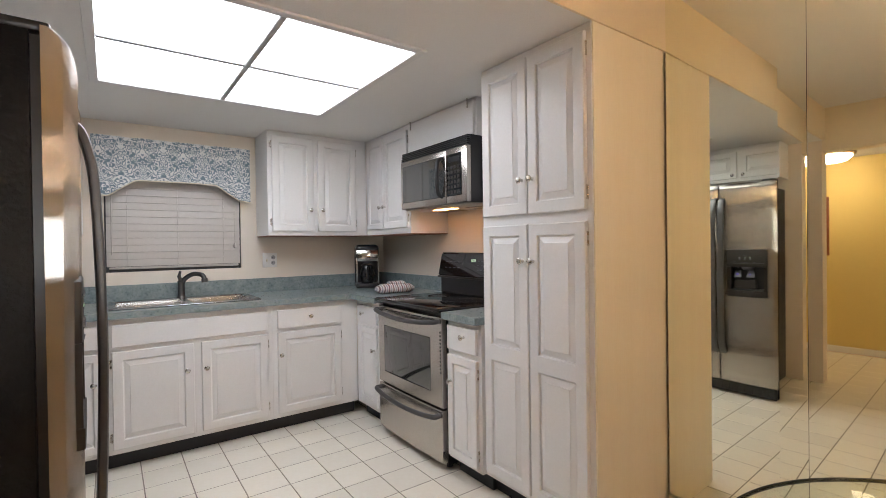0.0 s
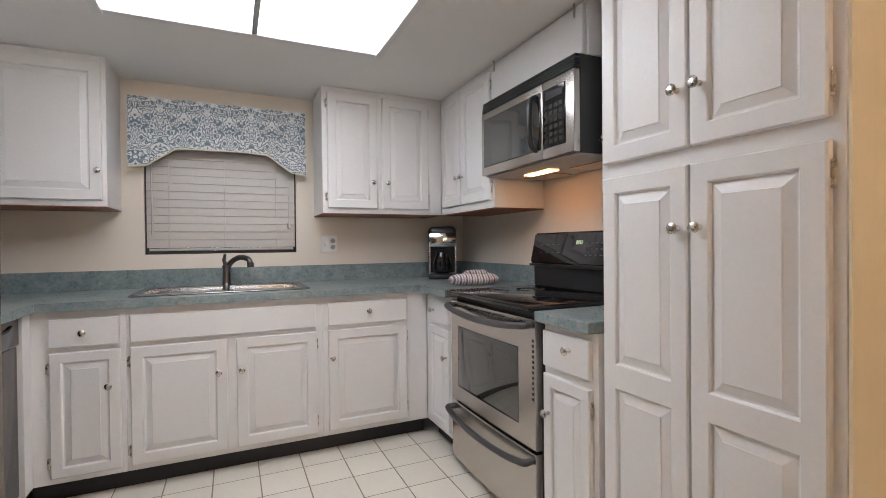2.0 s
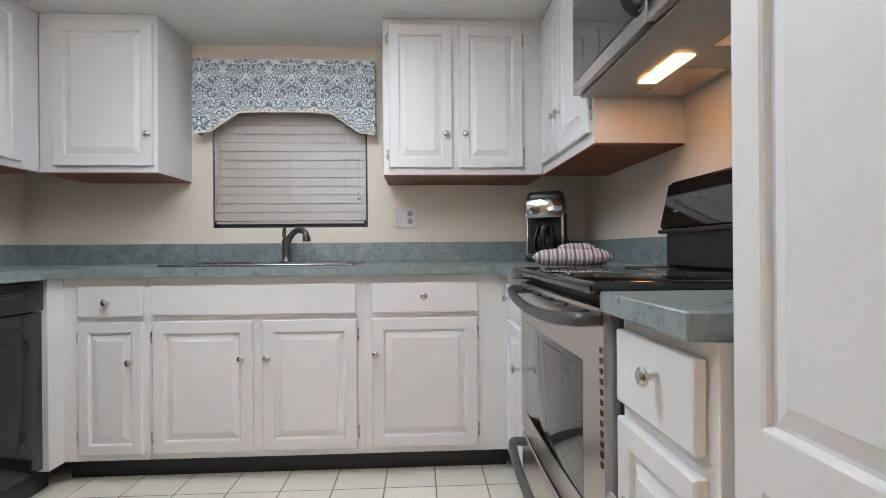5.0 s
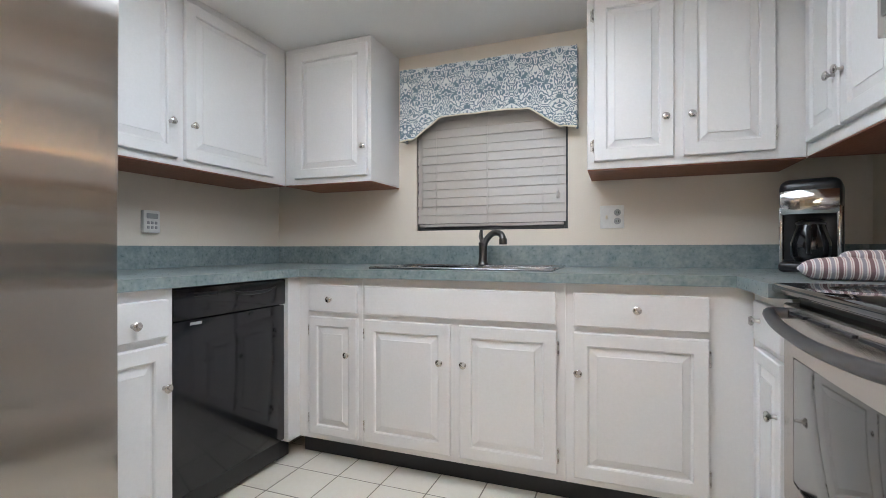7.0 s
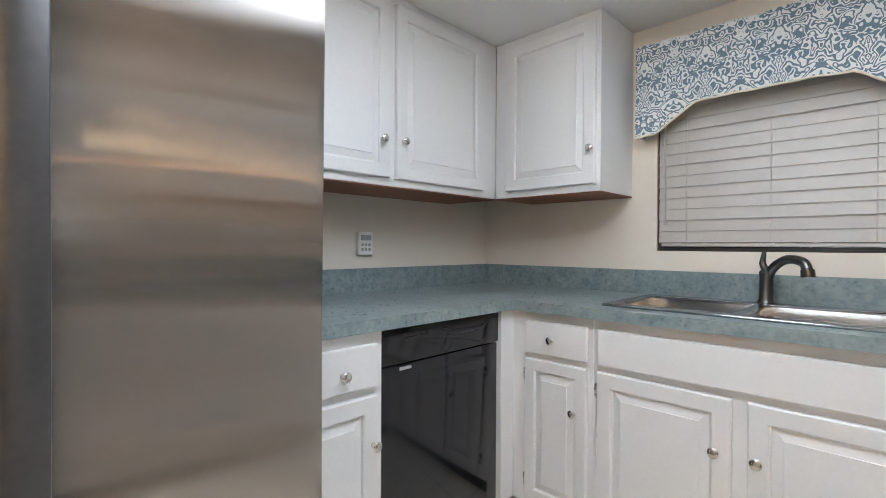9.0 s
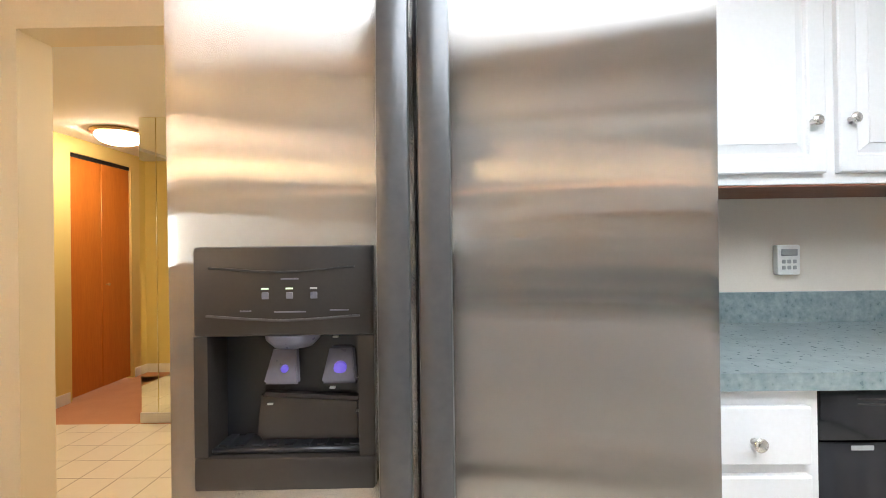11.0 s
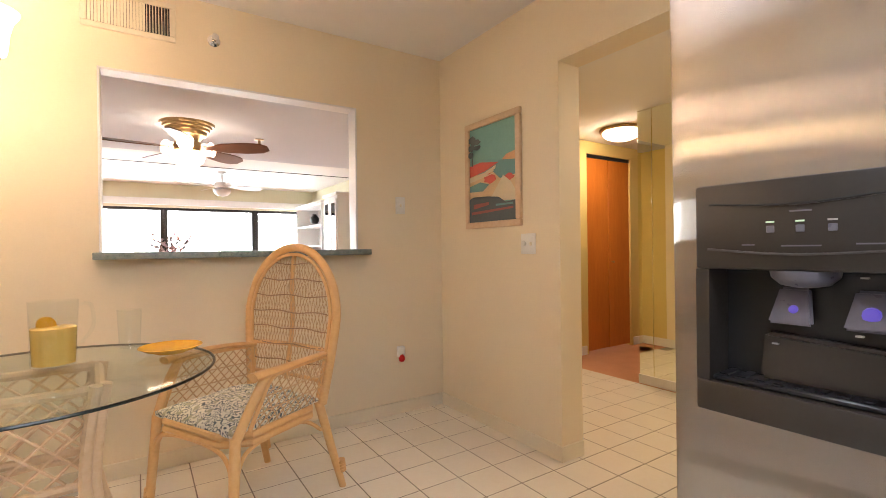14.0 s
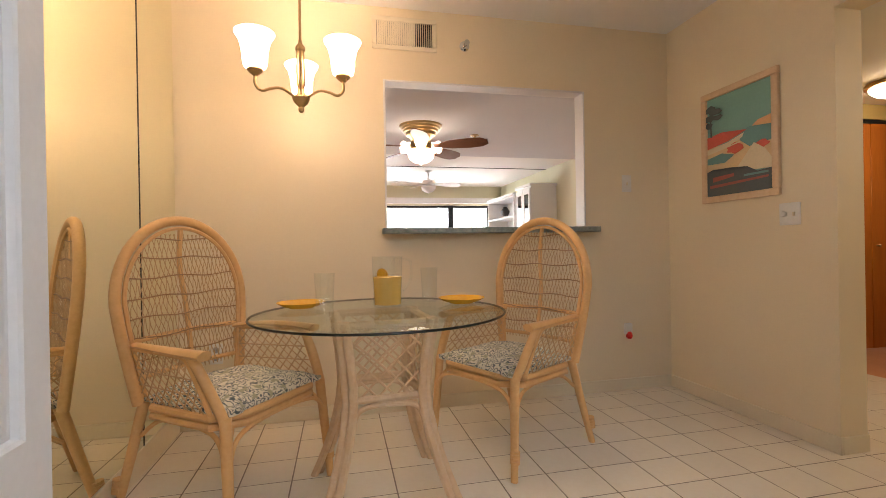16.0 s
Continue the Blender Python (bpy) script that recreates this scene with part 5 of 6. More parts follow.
shape("red", blob(0.72, -0.16, 0.2, 0.07, ph=1.0))
shape("cream", [(0.0, -0.5), (0.5, -0.1), (0.8, -0.25), (1, -0.45), (1, -0.62), (0.2, -0.6)])
shape("dark", [(-1, -1), (1, -1), (1, -0.62), (0.6, -0.64), (0.3, -0.52), (0.1, -0.56), (-0.2, -0.48), (-0.5, -0.53), (-0.8, -0.46), (-1, -0.5)])
shape("rose", [(-0.8, -0.62), (-0.1, -0.60), (-0.1, -0.66), (-0.8, -0.72)])
shape("rose", [(-0.9, -0.78), (0.9, -0.74), (0.9, -0.78), (-0.9, -0.84)])
shape("teal", [(0.2, -0.66), (0.9, -0.66), (0.9, -0.70), (0.2, -0.70)])
for cx, cz, rx, rz, ph in ((-0.85, 0.78, 0.18, 0.07, 0), (-0.68, 0.70, 0.22, 0.06, 1), (-0.88, 0.60, 0.16, 0.07, 2), (-0.62, 0.58, 0.2, 0.05, 3), (-0.9, 0.45, 0.14, 0.06, 4)):
    shape("dark", blob(cx, cz, rx, rz, 14, ph))
shape("dark", [(-0.86, 0.7), (-0.82, 0.7), (-0.78, 0.2), (-0.84, 0.2)])

# chandelier
CHX, CHY, CHZ = -0.70, -4.325, 1.632
ch = thing("chandelier", pose(CHX, CHY, CHZ), "three-light brass chandelier with frosted bell shades, lit", "chandelier")
bm = B()
lathe(bm, [(0.004, -0.005), (0.012, 0.0), (0.014, 0.012), (0.010, 0.02), (0.032, 0.04), (0.040, 0.06), (0.034, 0.068), (0.018, 0.075), (0.016, 0.10)], 20)
part("hub", bm, BRASS, ch)
bm = B()
lathe(bm, [(0.013, 0.10), (0.019, 0.12), (0.021, 0.18), (0.017, 0.275), (0.022, 0.28), (0.022, 0.295), (0.010, 0.31), (0.007, 0.33)], 18)
part("stem", bm, BRASS, ch)
bm = B()
tube(bm, [(0, 0, 0.33), (0, 0, ZD - CHZ - 0.02)], 0.006, 8)
part("hanging_rod", bm, BRASS, ch)
bm = B()
lathe(bm, [(0.06, 0.0), (0.06, -0.01), (0.035, -0.028), (0.01, -0.035)], 20, (0, 0, ZD - CHZ - 0.001))
part("ceiling_canopy", bm, BRASS, ch)
for k, ang in enumerate((33, 153, 273)):
    ca, sa = math.cos(radians(ang)), math.sin(radians(ang))
    bm = B()
    pts = [(0.03, 0.06), (0.09, 0.085), (0.14, 0.075), (0.185, 0.055), (0.212, 0.075), (0.212, 0.115)]
    tube(bm, smoothcurve([(r * ca, r * sa, z) for r, z in pts]), 0.0065, 8)
    arm = part("arm", bm, BRASS, ch)
    c = (0.212 * ca, 0.212 * sa, 0)
    bm = B()
    lathe(bm, [(0.008, 0.11), (0.026, 0.125), (0.034, 0.135), (0.030, 0.15)], 16, c)
    part("cup", bm, BRASS, arm)
    bm = B()
    lathe(bm, [(0.030, 0.145), (0.045, 0.149), (0.050, 0.168), (0.054, 0.218), (0.065, 0.264), (0.080, 0.286), (0.082, 0.293), (0.077, 0.296), (0.061, 0.266), (0.050, 0.218), (0.045, 0.170), (0.02, 0.153)], 28, c)
    part("shade", bm, SHADE, arm, "glowing frosted glass bell shade")
    bm = B()
    lathe(bm, [(0.012, 0.155), (0.013, 0.178), (0.024, 0.198), (0.027, 0.215), (0.022, 0.235), (0.006, 0.242)], 14, c)
    part("bulb", bm, BULB, arm, "glowing light bulb")

# ---- rattan furniture ----
def bindings(bm, p, q, r, n=5):
    """Wrapped cane round the tube from p to q."""
    p, q = Vector(p), Vector(q)
    for k in range(n):
        c = p.lerp(q, (k + 0.5) / n)
        d = (q - p).normalized() * (q - p).length / n * 0.42
        tube(bm, [c - d, c + d], r, 10)


def back_arch(w, rise, n=14):
    """Points along the bent back pole: up one side, over the top and down to the seat."""
    pts = []
    for k in range(6):
        z = 0.42 + 0.38 * k / 6
        pts.append((-w + 0.055 * ((0.80 - z) / 0.38) ** 1.3, z))
    for k in range(2 * n + 1):
        a = -math.pi / 2 + math.pi * k / (2 * n)
        pts.append((w * math.sin(a), 0.80 + rise * math.cos(a)))
    for k in range(5, -1, -1):
        z = 0.42 + 0.38 * k / 6
        pts.append((w - 0.055 * ((0.80 - z) / 0.38) ** 1.3, z))
    return [Vector((x, -0.225 - (z - 0.45) * 0.10, z)) for x, z in pts]


def rattan_chair(name, m, label):
    o = thing(name, m, label, "chair", "dining chairs")
    # seat frame
    seat = [(-0.235, -0.225, 0.415), (0.235, -0.225, 0.415), (0.265, 0.245, 0.42), (-0.265, 0.245, 0.42)]
    bm = B()
    for dz in (0.0, -0.03):
        pts = []
        for k in range(4):
            a, c = Vector(seat[k]), Vector(seat[(k + 1) % 4])
            for j in range(1, 6):
                pts.append(a.lerp(c, j / 6) + Vector((0, 0, dz)))
        tube(bm, pts, 0.015, 8, True)
    part("seat_frame", bm, RATTAN, o)
    # cushion
    bm = B()
    n = 14
    g = {}
    for i in range(n + 1):
        for j in range(n + 1):
            u, v = i / n * 2 - 1, j / n * 2 - 1
            hw = 0.225 + 0.025 * (v + 1) / 2
            e = (1 - abs(u) ** 5) * (1 - abs(v) ** 5)
            puff = 0.045 * e + 0.006 * math.sin(u * 4 + 1) * math.sin(v * 5)
            g[i, j, 1] = bm.verts.new((u * hw, 0.015 + v * 0.232, 0.445 + max(0, puff)))
            g[i, j, 0] = bm.verts.new((u * hw, 0.015 + v * 0.232, 0.428))
    for i in range(n):
        for j in range(n):
            bm.faces.new((g[i, j, 1], g[i + 1, j, 1], g[i + 1, j + 1, 1], g[i, j + 1, 1]))
            bm.faces.new((g[i, j, 0], g[i + 1, j, 0], g[i + 1, j + 1, 0], g[i, j + 1, 0]))
    for i in range(n):
        for a in ((i, 0, i + 1, 0), (i, n, i + 1, n), (0, i, 0, i + 1), (n, i, n, i + 1)):
            bm.faces.new((g[a[0], a[1], 0], g[a[2], a[3], 0], g[a[2], a[3], 1], g[a[0], a[1], 1]))
    part("cushion", bm, FLORAL, o, "blue and olive leaf-print cushion", smooth=60)
    # legs
    for sx in (-1, 1):
        for fy, top, foot in ((1, (0.255, 0.235, 0.43), (0.275, 0.27, 0.0)), (-1, (0.225, -0.215, 0.43), (0.262, -0.33, 0.0))):
            bm = B()
            tube(bm, [(sx * top[0], top[1], top[2]), (sx * (top[0] + foot[0]) / 2, (top[1] + foot[1]) / 2, 0.21), (sx * foot[0], foot[1], 0.0)], [0.021, 0.019, 0.016], 10)
            bindings(bm, (sx * foot[0], foot[1] * 0.985, 0.075), (sx * (foot[0] - 0.002), foot[1] * 0.96, 0.13), 0.0215, 4)
            part("leg", bm, RATTAN, o)
    # arch braces under the seat
    for sx in (-1, 1):
        bm = B()
        tube(bm, smoothcurve([(sx * 0.266, 0.25, 0.18), (sx * 0.262, 0.22, 0.33), (sx * 0.25, 0.12, 0.375), (sx * 0.235, -0.10, 0.375), (sx * 0.235, -0.22, 0.30)]), 0.009, 6)
        part("brace", bm, RATTAN, o)
    bm = B()
    tube(bm, smoothcurve([(-0.266, 0.255, 0.18), (-0.235, 0.252, 0.33), (-0.12, 0.25, 0.377), (0.12, 0.25, 0.377), (0.235, 0.252, 0.33), (0.266, 0.255, 0.18)]), 0.009, 6)
    part("brace", bm, RATTAN, o)
    # back hoop
    bm = B()
    tube(bm, back_arch(0.298, 0.333), 0.0205, 10)
    part("back_hoop", bm, RATTAN, o, "bent rattan pole arch")
    bm = B()
    tube(bm, [p + Vector((0, 0.008, 0)) for p in back_arch(0.268, 0.300)], 0.0085, 6)
    part("inner_hoop", bm, RATTAN, o)
    def inside(x, z):
        if not 0.47 < z < 1.10:
            return False
        if z > 0.80:
            return abs(x) <= 0.272 * math.sqrt(max(0, 1 - ((z - 0.80) / 0.304) ** 2))
        return abs(x) <= 0.272 - 0.055 * ((0.80 - z) / 0.38) ** 1.3
    def on_back(x, z, off=0.0):
        return Vector((x, -0.225 - (z - 0.45) * 0.10 + off, z))
    bm = B()
    tube(bm, smoothcurve([on_back(0.0, 1.10), on_back(0.012, 0.95, -0.01), on_back(-0.004, 0.75, -0.012), on_back(0, 0.50)]), 0.011, 8)
    part("back_splat", bm, RATTAN, o)
    bm = B()
    tube(bm, smoothcurve([on_back(-0.275, 0.655), on_back(-0.08, 0.662, -0.01), on_back(0.08, 0.662, -0.01), on_back(0.275, 0.655)]), 0.011, 8)
    tube(bm, smoothcurve([on_back(-0.255, 0.515), on_back(0.0, 0.52, -0.01), on_back(0.255, 0.515)]), 0.010, 8)
    part("back_rail", bm, RATTAN, o)
    # woven back: wavy level strands and slanted canes
    bm = B()
    for k in range(7):
        z0 = 0.585 + k * 0.078
        pts = []
        for j in range(31):
            x = -0.288 + 0.576 * j / 30
            z = z0 + 0.0045 * math.sin(j * 0.45 + k * 1.7)
            if inside(x, z):
                pts.append(on_back(x, z, 0.004 + 0.003 * (-1) ** j))
        if len(pts) > 3:
            tube(bm, pts, 0.0028, 5)
    tagged(part("level_cane", bm, CANE_DARK, o), "wavy dark level cane strands", kind="stuff")
    bm = B()
    for sgn in (-1, 1):
        for k in range(-26, 27):
            pts = []
            for j in range(25):
                z = 0.47 + 0.63 * j / 24
                x = k * 0.021 + sgn * (z - 0.80) * 0.28 + 0.003 * math.sin(j * 1.3 + k)
                if inside(x, z):
                    pts.append(on_back(x, z, 0.003 * math.sin(j * 1.6 + k)))
                elif pts:
                    break
            if len(pts) > 2:
                tube(bm, pts, 0.0019, 3)
    tagged(part("slanted_cane", bm, CANE, o), "thin slanted cane weave", kind="stuff")
    # arms with woven sides
    for sx in (-1, 1):
        bm = B()
        pts = smoothcurve([(sx * 0.245, -0.245, 0.64), (sx * 0.275, -0.15, 0.655), (sx * 0.295, -0.03, 0.657), (sx * 0.298, 0.09, 0.650), (sx * 0.290, 0.185, 0.640)], 5)
        tube(bm, pts, [0.017 + 0.011 * max(0, (k - 6) / 14) for k in range(len(pts))], 10)
        for v in bm.verts:
            v.co.z = 0.65 + (v.co.z - 0.65) * 0.62
            v.co.x = sx * 0.285 + (v.co.x - sx * 0.285) * 1.15
        part("arm", bm, RATTAN, o)
        bm = B()
        tube(bm, smoothcurve([(sx * 0.290, 0.12, 0.64), (sx * 0.280, 0.18, 0.54), (sx * 0.260, 0.235, 0.42)]), 0.019, 10)
        part("arm_post", bm, RATTAN, o)
        bm = B()
        def side(u, v):
            y = -0.215 + (0.41 - 0.09 * v) * u
            top = 0.635
            return Vector((sx * (0.235 + 0.045 * u + 0.018 * v), y - 0.05 * (1 - u) * v, 0.44 + (top - 0.44) * v))
        frame_bm = B()
        tube(frame_bm, smoothcurve([side(0.0, 0.0), side(0.0, 0.5), side(0.03, 0.93), side(0.3, 1.0), side(0.8, 1.0), side(0.98, 0.93), side(1.0, 0.5), side(1.0, 0.0)], 4), 0.009, 7)
        part("side_frame", frame_bm, RATTAN, o)
        for k in range(-8, 13):
            for sgn in (1, -1):
                pts = []
                for j in range(9):
                    v = j / 8
                    u = k / 9 + sgn * (v - 0.5) * 0.5
                    if 0.02 < u < 0.98:
                        pts.append(side(u, v))
                if len(pts) > 1:
                    tube(bm, pts, 0.003, 4)
        for v in (0.3, 0.6):
            tube(bm, [side(j / 10, v) for j in range(11)], 0.0028, 4)
        tagged(part("side_weave", bm, CANE, o), "diamond cane weave under the arm", kind="stuff")
    return o


rattan_chair("rattan_chair", pose(-1.68, -4.325, 0, 0, 0, -63), "pale rattan armchair with oval caned back near the serving hatch")
rattan_chair("rattan_chair", pose(-0.425, -4.155, 0, 0, 0, 55), "pale rattan armchair with oval caned back beside the mirror")

# table
TX, TY = -1.018, -4.0
table = thing("glass_table", pose(TX, TY, 0, 0, 0, 4), "round glass dining table on a whitewashed rattan base", "table")
bm = B()
lathe(bm, [(0.489, 0.735), (0.497, 0.7365), (0.500, 0.741), (0.497, 0.7455), (0.489, 0.747)], 72)
part("tabletop", bm, TABLEGLASS, table, "clear round glass top with dark green edge").visible_shadow = False
bm = B()
tube(bm, [(0.4995 * math.cos(k * math.pi / 45), 0.4995 * math.sin(k * math.pi / 45), 0.741) for k in range(90)], 0.0045, 6, True)
part("glass_rim", bm, GLASSEDGE, table, "dark green polished rim")
def leg_pt(sx, sy, z):
    w = 0.140 + (0.030 * ((z - 0.45) / 0.284) ** 1.4 if z > 0.45 else 0.115 * ((0.45 - z) / 0.45) ** 1.6)
    return Vector((sx * w, sy * (w + 0.012), z))
for sx in (-1, 1):
    for sy in (-1, 1):
        bm = B()
        for off in (-0.012, 0.012):
            tube(bm, [leg_pt(sx, sy, 0.734 * k / 10) + Vector((off, -off * sx * sy, 0)) for k in range(11)], 0.0165, 9)
        part("leg", bm, RATTAN_W, table)
for ax in range(4):
    s0, s1 = [((-1, 1), (1, 1)), ((1, 1), (1, -1)), ((1, -1), (-1, -1)), ((-1, -1), (-1, 1))][ax]
    for z in (0.44, 0.72):
        part("rail", tube(B(), [leg_pt(*s0, z), leg_pt(*s1, z)], 0.015, 8), RATTAN_W, table)
    bm = B()
    a, c = leg_pt(*s0, 0.41), leg_pt(*s1, 0.41)
    f0, f1 = leg_pt(*s0, 0.20), leg_pt(*s1, 0.20)
    tube(bm, smoothcurve([f0, leg_pt(*s0, 0.34).lerp(c, 0.05), a.lerp(c, 0.2), a.lerp(c, 0.8), leg_pt(*s1, 0.34).lerp(a, 0.05), f1]), 0.011, 8)
    part("arch_brace", bm, RATTAN_W, table)
    bm = B()
    for k in range(-7, 9):
        for sgn in (-1, 1):
            pts = []
            for j in range(13):
                v = j / 12
                u = k / 4.2 + 0.5 + sgn * (v - 0.5) * 0.9 - 0.1
                if -0.01 < u < 1.01:
                    z = 0.45 + 0.26 * v
                    pts.append(leg_pt(*s0, z).lerp(leg_pt(*s1, z), u) + Vector((0, 0, 0)))
            if len(pts) > 1:
                tube(bm, pts, 0.0048, 5)
    tagged(part("lattice", bm, RATTAN_W, table), "diamond lattice of split cane", kind="stuff")

# things on the table
TZ = 0.747
def plate(x, y):
    o = thing("dinner_plate", pose(x, y, TZ), "yellow glazed dinner plate on the glass table", "plate", "place settings")
    bm = B()
    lathe(bm, [(0.05, 0.0), (0.054, 0.003), (0.082, 0.012), (0.102, 0.023), (0.105, 0.025), (0.102, 0.027), (0.082, 0.017), (0.05, 0.008), (0.01, 0.007)], 40)
    part("dish", bm, YELLOW, o)
    return o
plate(-0.695, -4.205)
plate(-1.392, -4.13)
def tumbler(x, y):
    o = thing("drinking_glass", pose(x, y, TZ), "tall clear drinking glass on the glass table", "glass", "place settings")
    bm = B()
    lathe(bm, [(0.030, 0.0), (0.033, 0.004), (0.040, 0.155), (0.0405, 0.158), (0.038, 0.158), (0.031, 0.016), (0.004, 0.014)], 28)
    part("vessel", bm, GLASS, o)
    return o
tumbler(-0.80, -3.985)
tumbler(-1.265, -4.235)
pit = thing("pitcher", pose(-1.06, -4.12, TZ), "glass pitcher half full of orange drink", "pitcher")
bm = B()
lathe(bm, [(0.055, 0.0), (0.061, 0.004), (0.063, 0.10), (0.066, 0.213), (0.0665, 0.216), (0.0635, 0.216), (0.0605, 0.10), (0.057, 0.010), (0.004, 0.009)], 32)
part("vessel", bm, GLASS, pit)
bm = B()
lathe(bm, [(0.004, 0.0095), (0.0565, 0.0105), (0.060, 0.10), (0.0615, 0.128), (0.059, 0.130), (0.004, 0.130)], 32)
part("drink", bm, JUICE, pit, "orange drink")
bm = B()
tube(bm, smoothcurve([(-0.064, 0.0, 0.20), (-0.098, 0.0, 0.195), (-0.103, 0.0, 0.12), (-0.062, 0.0, 0.06)]), 0.006, 8)
part("handle", bm, GLASS, pit)
bm = B()
lathe(bm, [(0.026, -0.003), (0.028, 0.0), (0.026, 0.003)], 16, axis="y")
sl = part("fruit_slice", bm, YELLOW, pit, "orange slice")
sl.matrix_basis = pose(0.02, -0.01, 0.138, 20, 10, 30)

# ---- hall ----
hm = thing("hall_mirror", pose(-4.725, 0, 0), "tall hall mirror panels with pale green edges", "mirror")
for y0, y1 in ((-4.425, -4.30), (-4.298, -3.60), (-3.598, -3.10)):
    bm = B()
    box(bm, 0.001, 0.009, y0, y1 - 0.002, 0.075, ZH - 0.004, 0.001)
    part("mirror_panel", bm, MIRROR, hm)
bm = B()
box(bm, -4.724, -4.705, -4.43, -1.0, 0, 0.073, 0.002)
solid("baseboard_hall", bm, WHITE, "white painted baseboard under the hall mirror", "baseboard")
bm = B()
box(bm, -7.0, CX0 - 0.03, CY, CY + 0.012, 0, 0.09, 0.002)
box(bm, CX1 + 0.03, XL - T, CY, CY + 0.012, 0, 0.09, 0.002)
box(bm, XL - T - 0.012, XL - T, CY + 0.012, DY0 - 0.004, 0, 0.09, 0.002)
solid("baseboard_hall_south", bm, WHITE, "white painted baseboard in the hall", "baseboard")
closet = thing("door_1", pose((CX0 + CX1) / 2, CY, 0, 0, 0, 180), "orange stained bifold closet door, closed", "door", kind="structure")
cw = (CX1 - CX0) / 2
for k in range(2):
    bm = B()
    x0 = -cw + 0.004 + k * cw
    box(bm, x0, x0 + cw - 0.006, 0.02, 0.05, 0.02, CZ - 0.035, 0.003)
    leaf = part("door_leaf", bm, ORANGEWOOD, closet, "orange stained flush wood leaf")
    if k == 1:
        bm = B()
        lathe(bm, [(0.006, 0.02), (0.006, 0.0), (0.014, -0.006), (0.010, -0.014)], 12, (x0 + 0.05, 0, 0.95), axis="y")
        part("knob", bm, BRASS, leaf)
bm = B()
box(bm, -cw, cw, 0.015, 0.055, CZ - 0.033, CZ - 0.001)
part("track", bm, BLACK, closet, "dark metal track")
frm = thing("framed_picture", pose(-4.725, -2.32, 1.45, 0, 0, 90), "brown framed picture on the mustard hall wall", "picture")
bm = B()
for x0, x1, z0, z1 in ((-0.22, 0.22, 0.29, 0.34), (-0.22, 0.22, -0.34, -0.29), (-0.22, -0.17, -0.29, 0.29), (0.17, 0.22, -0.29, 0.29)):
    box(bm, x0, x1, -0.025, -0.001, z0, z1, 0.005)
part("frame", bm, UNDER, frm, "brown wooden frame")
bm = B()
box(bm, -0.17, 0.17, -0.008, -0.001, -0.29, 0.29)
part("mount", bm, PLASTIC, frm, "pale print")
lamp = thing("ceiling_lamp", pose(-5.08, -4.83, ZH), "flush dome ceiling lamp with bronze rim, lit", "ceiling lamp")
bm = B()
lathe(bm, [(0.19, 0.0), (0.20, -0.012), (0.195, -0.032), (0.17, -0.038)], 32)
part("rim", bm, BRASS, lamp)
bm = B()
lathe(bm, [(0.168, -0.038), (0.160, -0.060), (0.13, -0.088), (0.08, -0.106), (0.01, -0.112)], 32)
part("dome", bm, DOME, lamp, "glowing frosted glass dome")
copy_thing(lamp, pose(-4.2, -2.66, ZH))
wall_plate(pose(XL - T, -4.79, 1.19, 0, 0, -90), "wide ivory triple switch plate on the hall wall", 0.17, 0.118, (("toggle", -0.046, 0), ("toggle", 0, 0), ("toggle", 0.046, 0)), "light_switch", "switch")
wall_plate(pose(XL - T, -2.2, 1.17, 0, 0, -90), "ivory switch plate on the hall wall", 0.115, 0.07, (("toggle", 0, 0),), "light_switch", "switch")

# ---- living room beyond the hatch ----
LW, LE, LS = -4.45, 2.6, -12.05
bm = B()
box(bm, LW, LE, LS, YS - TS - 0.002, -0.1, 0.0)
solid("floor_living", bm, CARPET, "living room carpet in a peach tone", "carpet")
bm = B()
box(bm, LW, LE, -7.95, YS - TS - 0.002, 2.19, 2.46)
solid("ceiling_living", bm, LIVCEIL, "white textured living room ceiling", "ceiling")
bm = B()
box(bm, LW, LE, LS, -7.95, 2.36, 2.54)
solid("ceiling_lanai", bm, CEIL, "lower white ceiling near the windows", "ceiling")
bm = B()
box(bm, LW, LE, -9.72, -9.70, 2.352, 2.3595)
solid("trim_ceiling", bm, DARKFRAME, "thin dark joint across the ceiling", "trim")
bm = B()
box(bm, LW - T, LW, LS - T, YS - T - 0.4, 0, 2.5)
solid("wall_living_west", bm, WALL_L, "pale yellow living room wall", "wall")
bm = B()
box(bm, LE, LE + T, LS - T, YS - T, 0, 2.5)
solid("wall_living_east", bm, WALL_L, "pale yellow living room side wall", "wall")
bm = B()
box(bm, XR + T, LE + T, YS - T, YS - T + 0.1, 0, 2.5)
box(bm, LW - T, XL - T, YS - T - 0.44, YS - T - 0.40, 0, 2.5)
solid("wall_living_north", bm, WALL_L, "pale yellow wall beside the hatch", "wall")
WS = [(-4.15, -3.31), (-3.25, -1.72), (-1.66, -0.06), (0.0, 1.8)]
bm = B()
box(bm, LW, LE, LS - T, LS, 0, 0.35)
box(bm, LW, LE, LS - T, LS, 1.93, 2.5)
box(bm, LW, WS[0][0] - 0.03, LS - T, LS, 0.35, 1.93)
box(bm, 1.83, LE, LS - T, LS, 0.35, 1.93)
solid("wall_living_south", bm, WALL_L, "pale yellow window wall of the living room", "wall")
bm = B()
box(bm, LW + 0.05, LE, LS, LS + 0.12, 1.97, 2.09, 0.004)
solid("trim_cornice", bm, WHITE, "white cornice box above the windows", "trim")
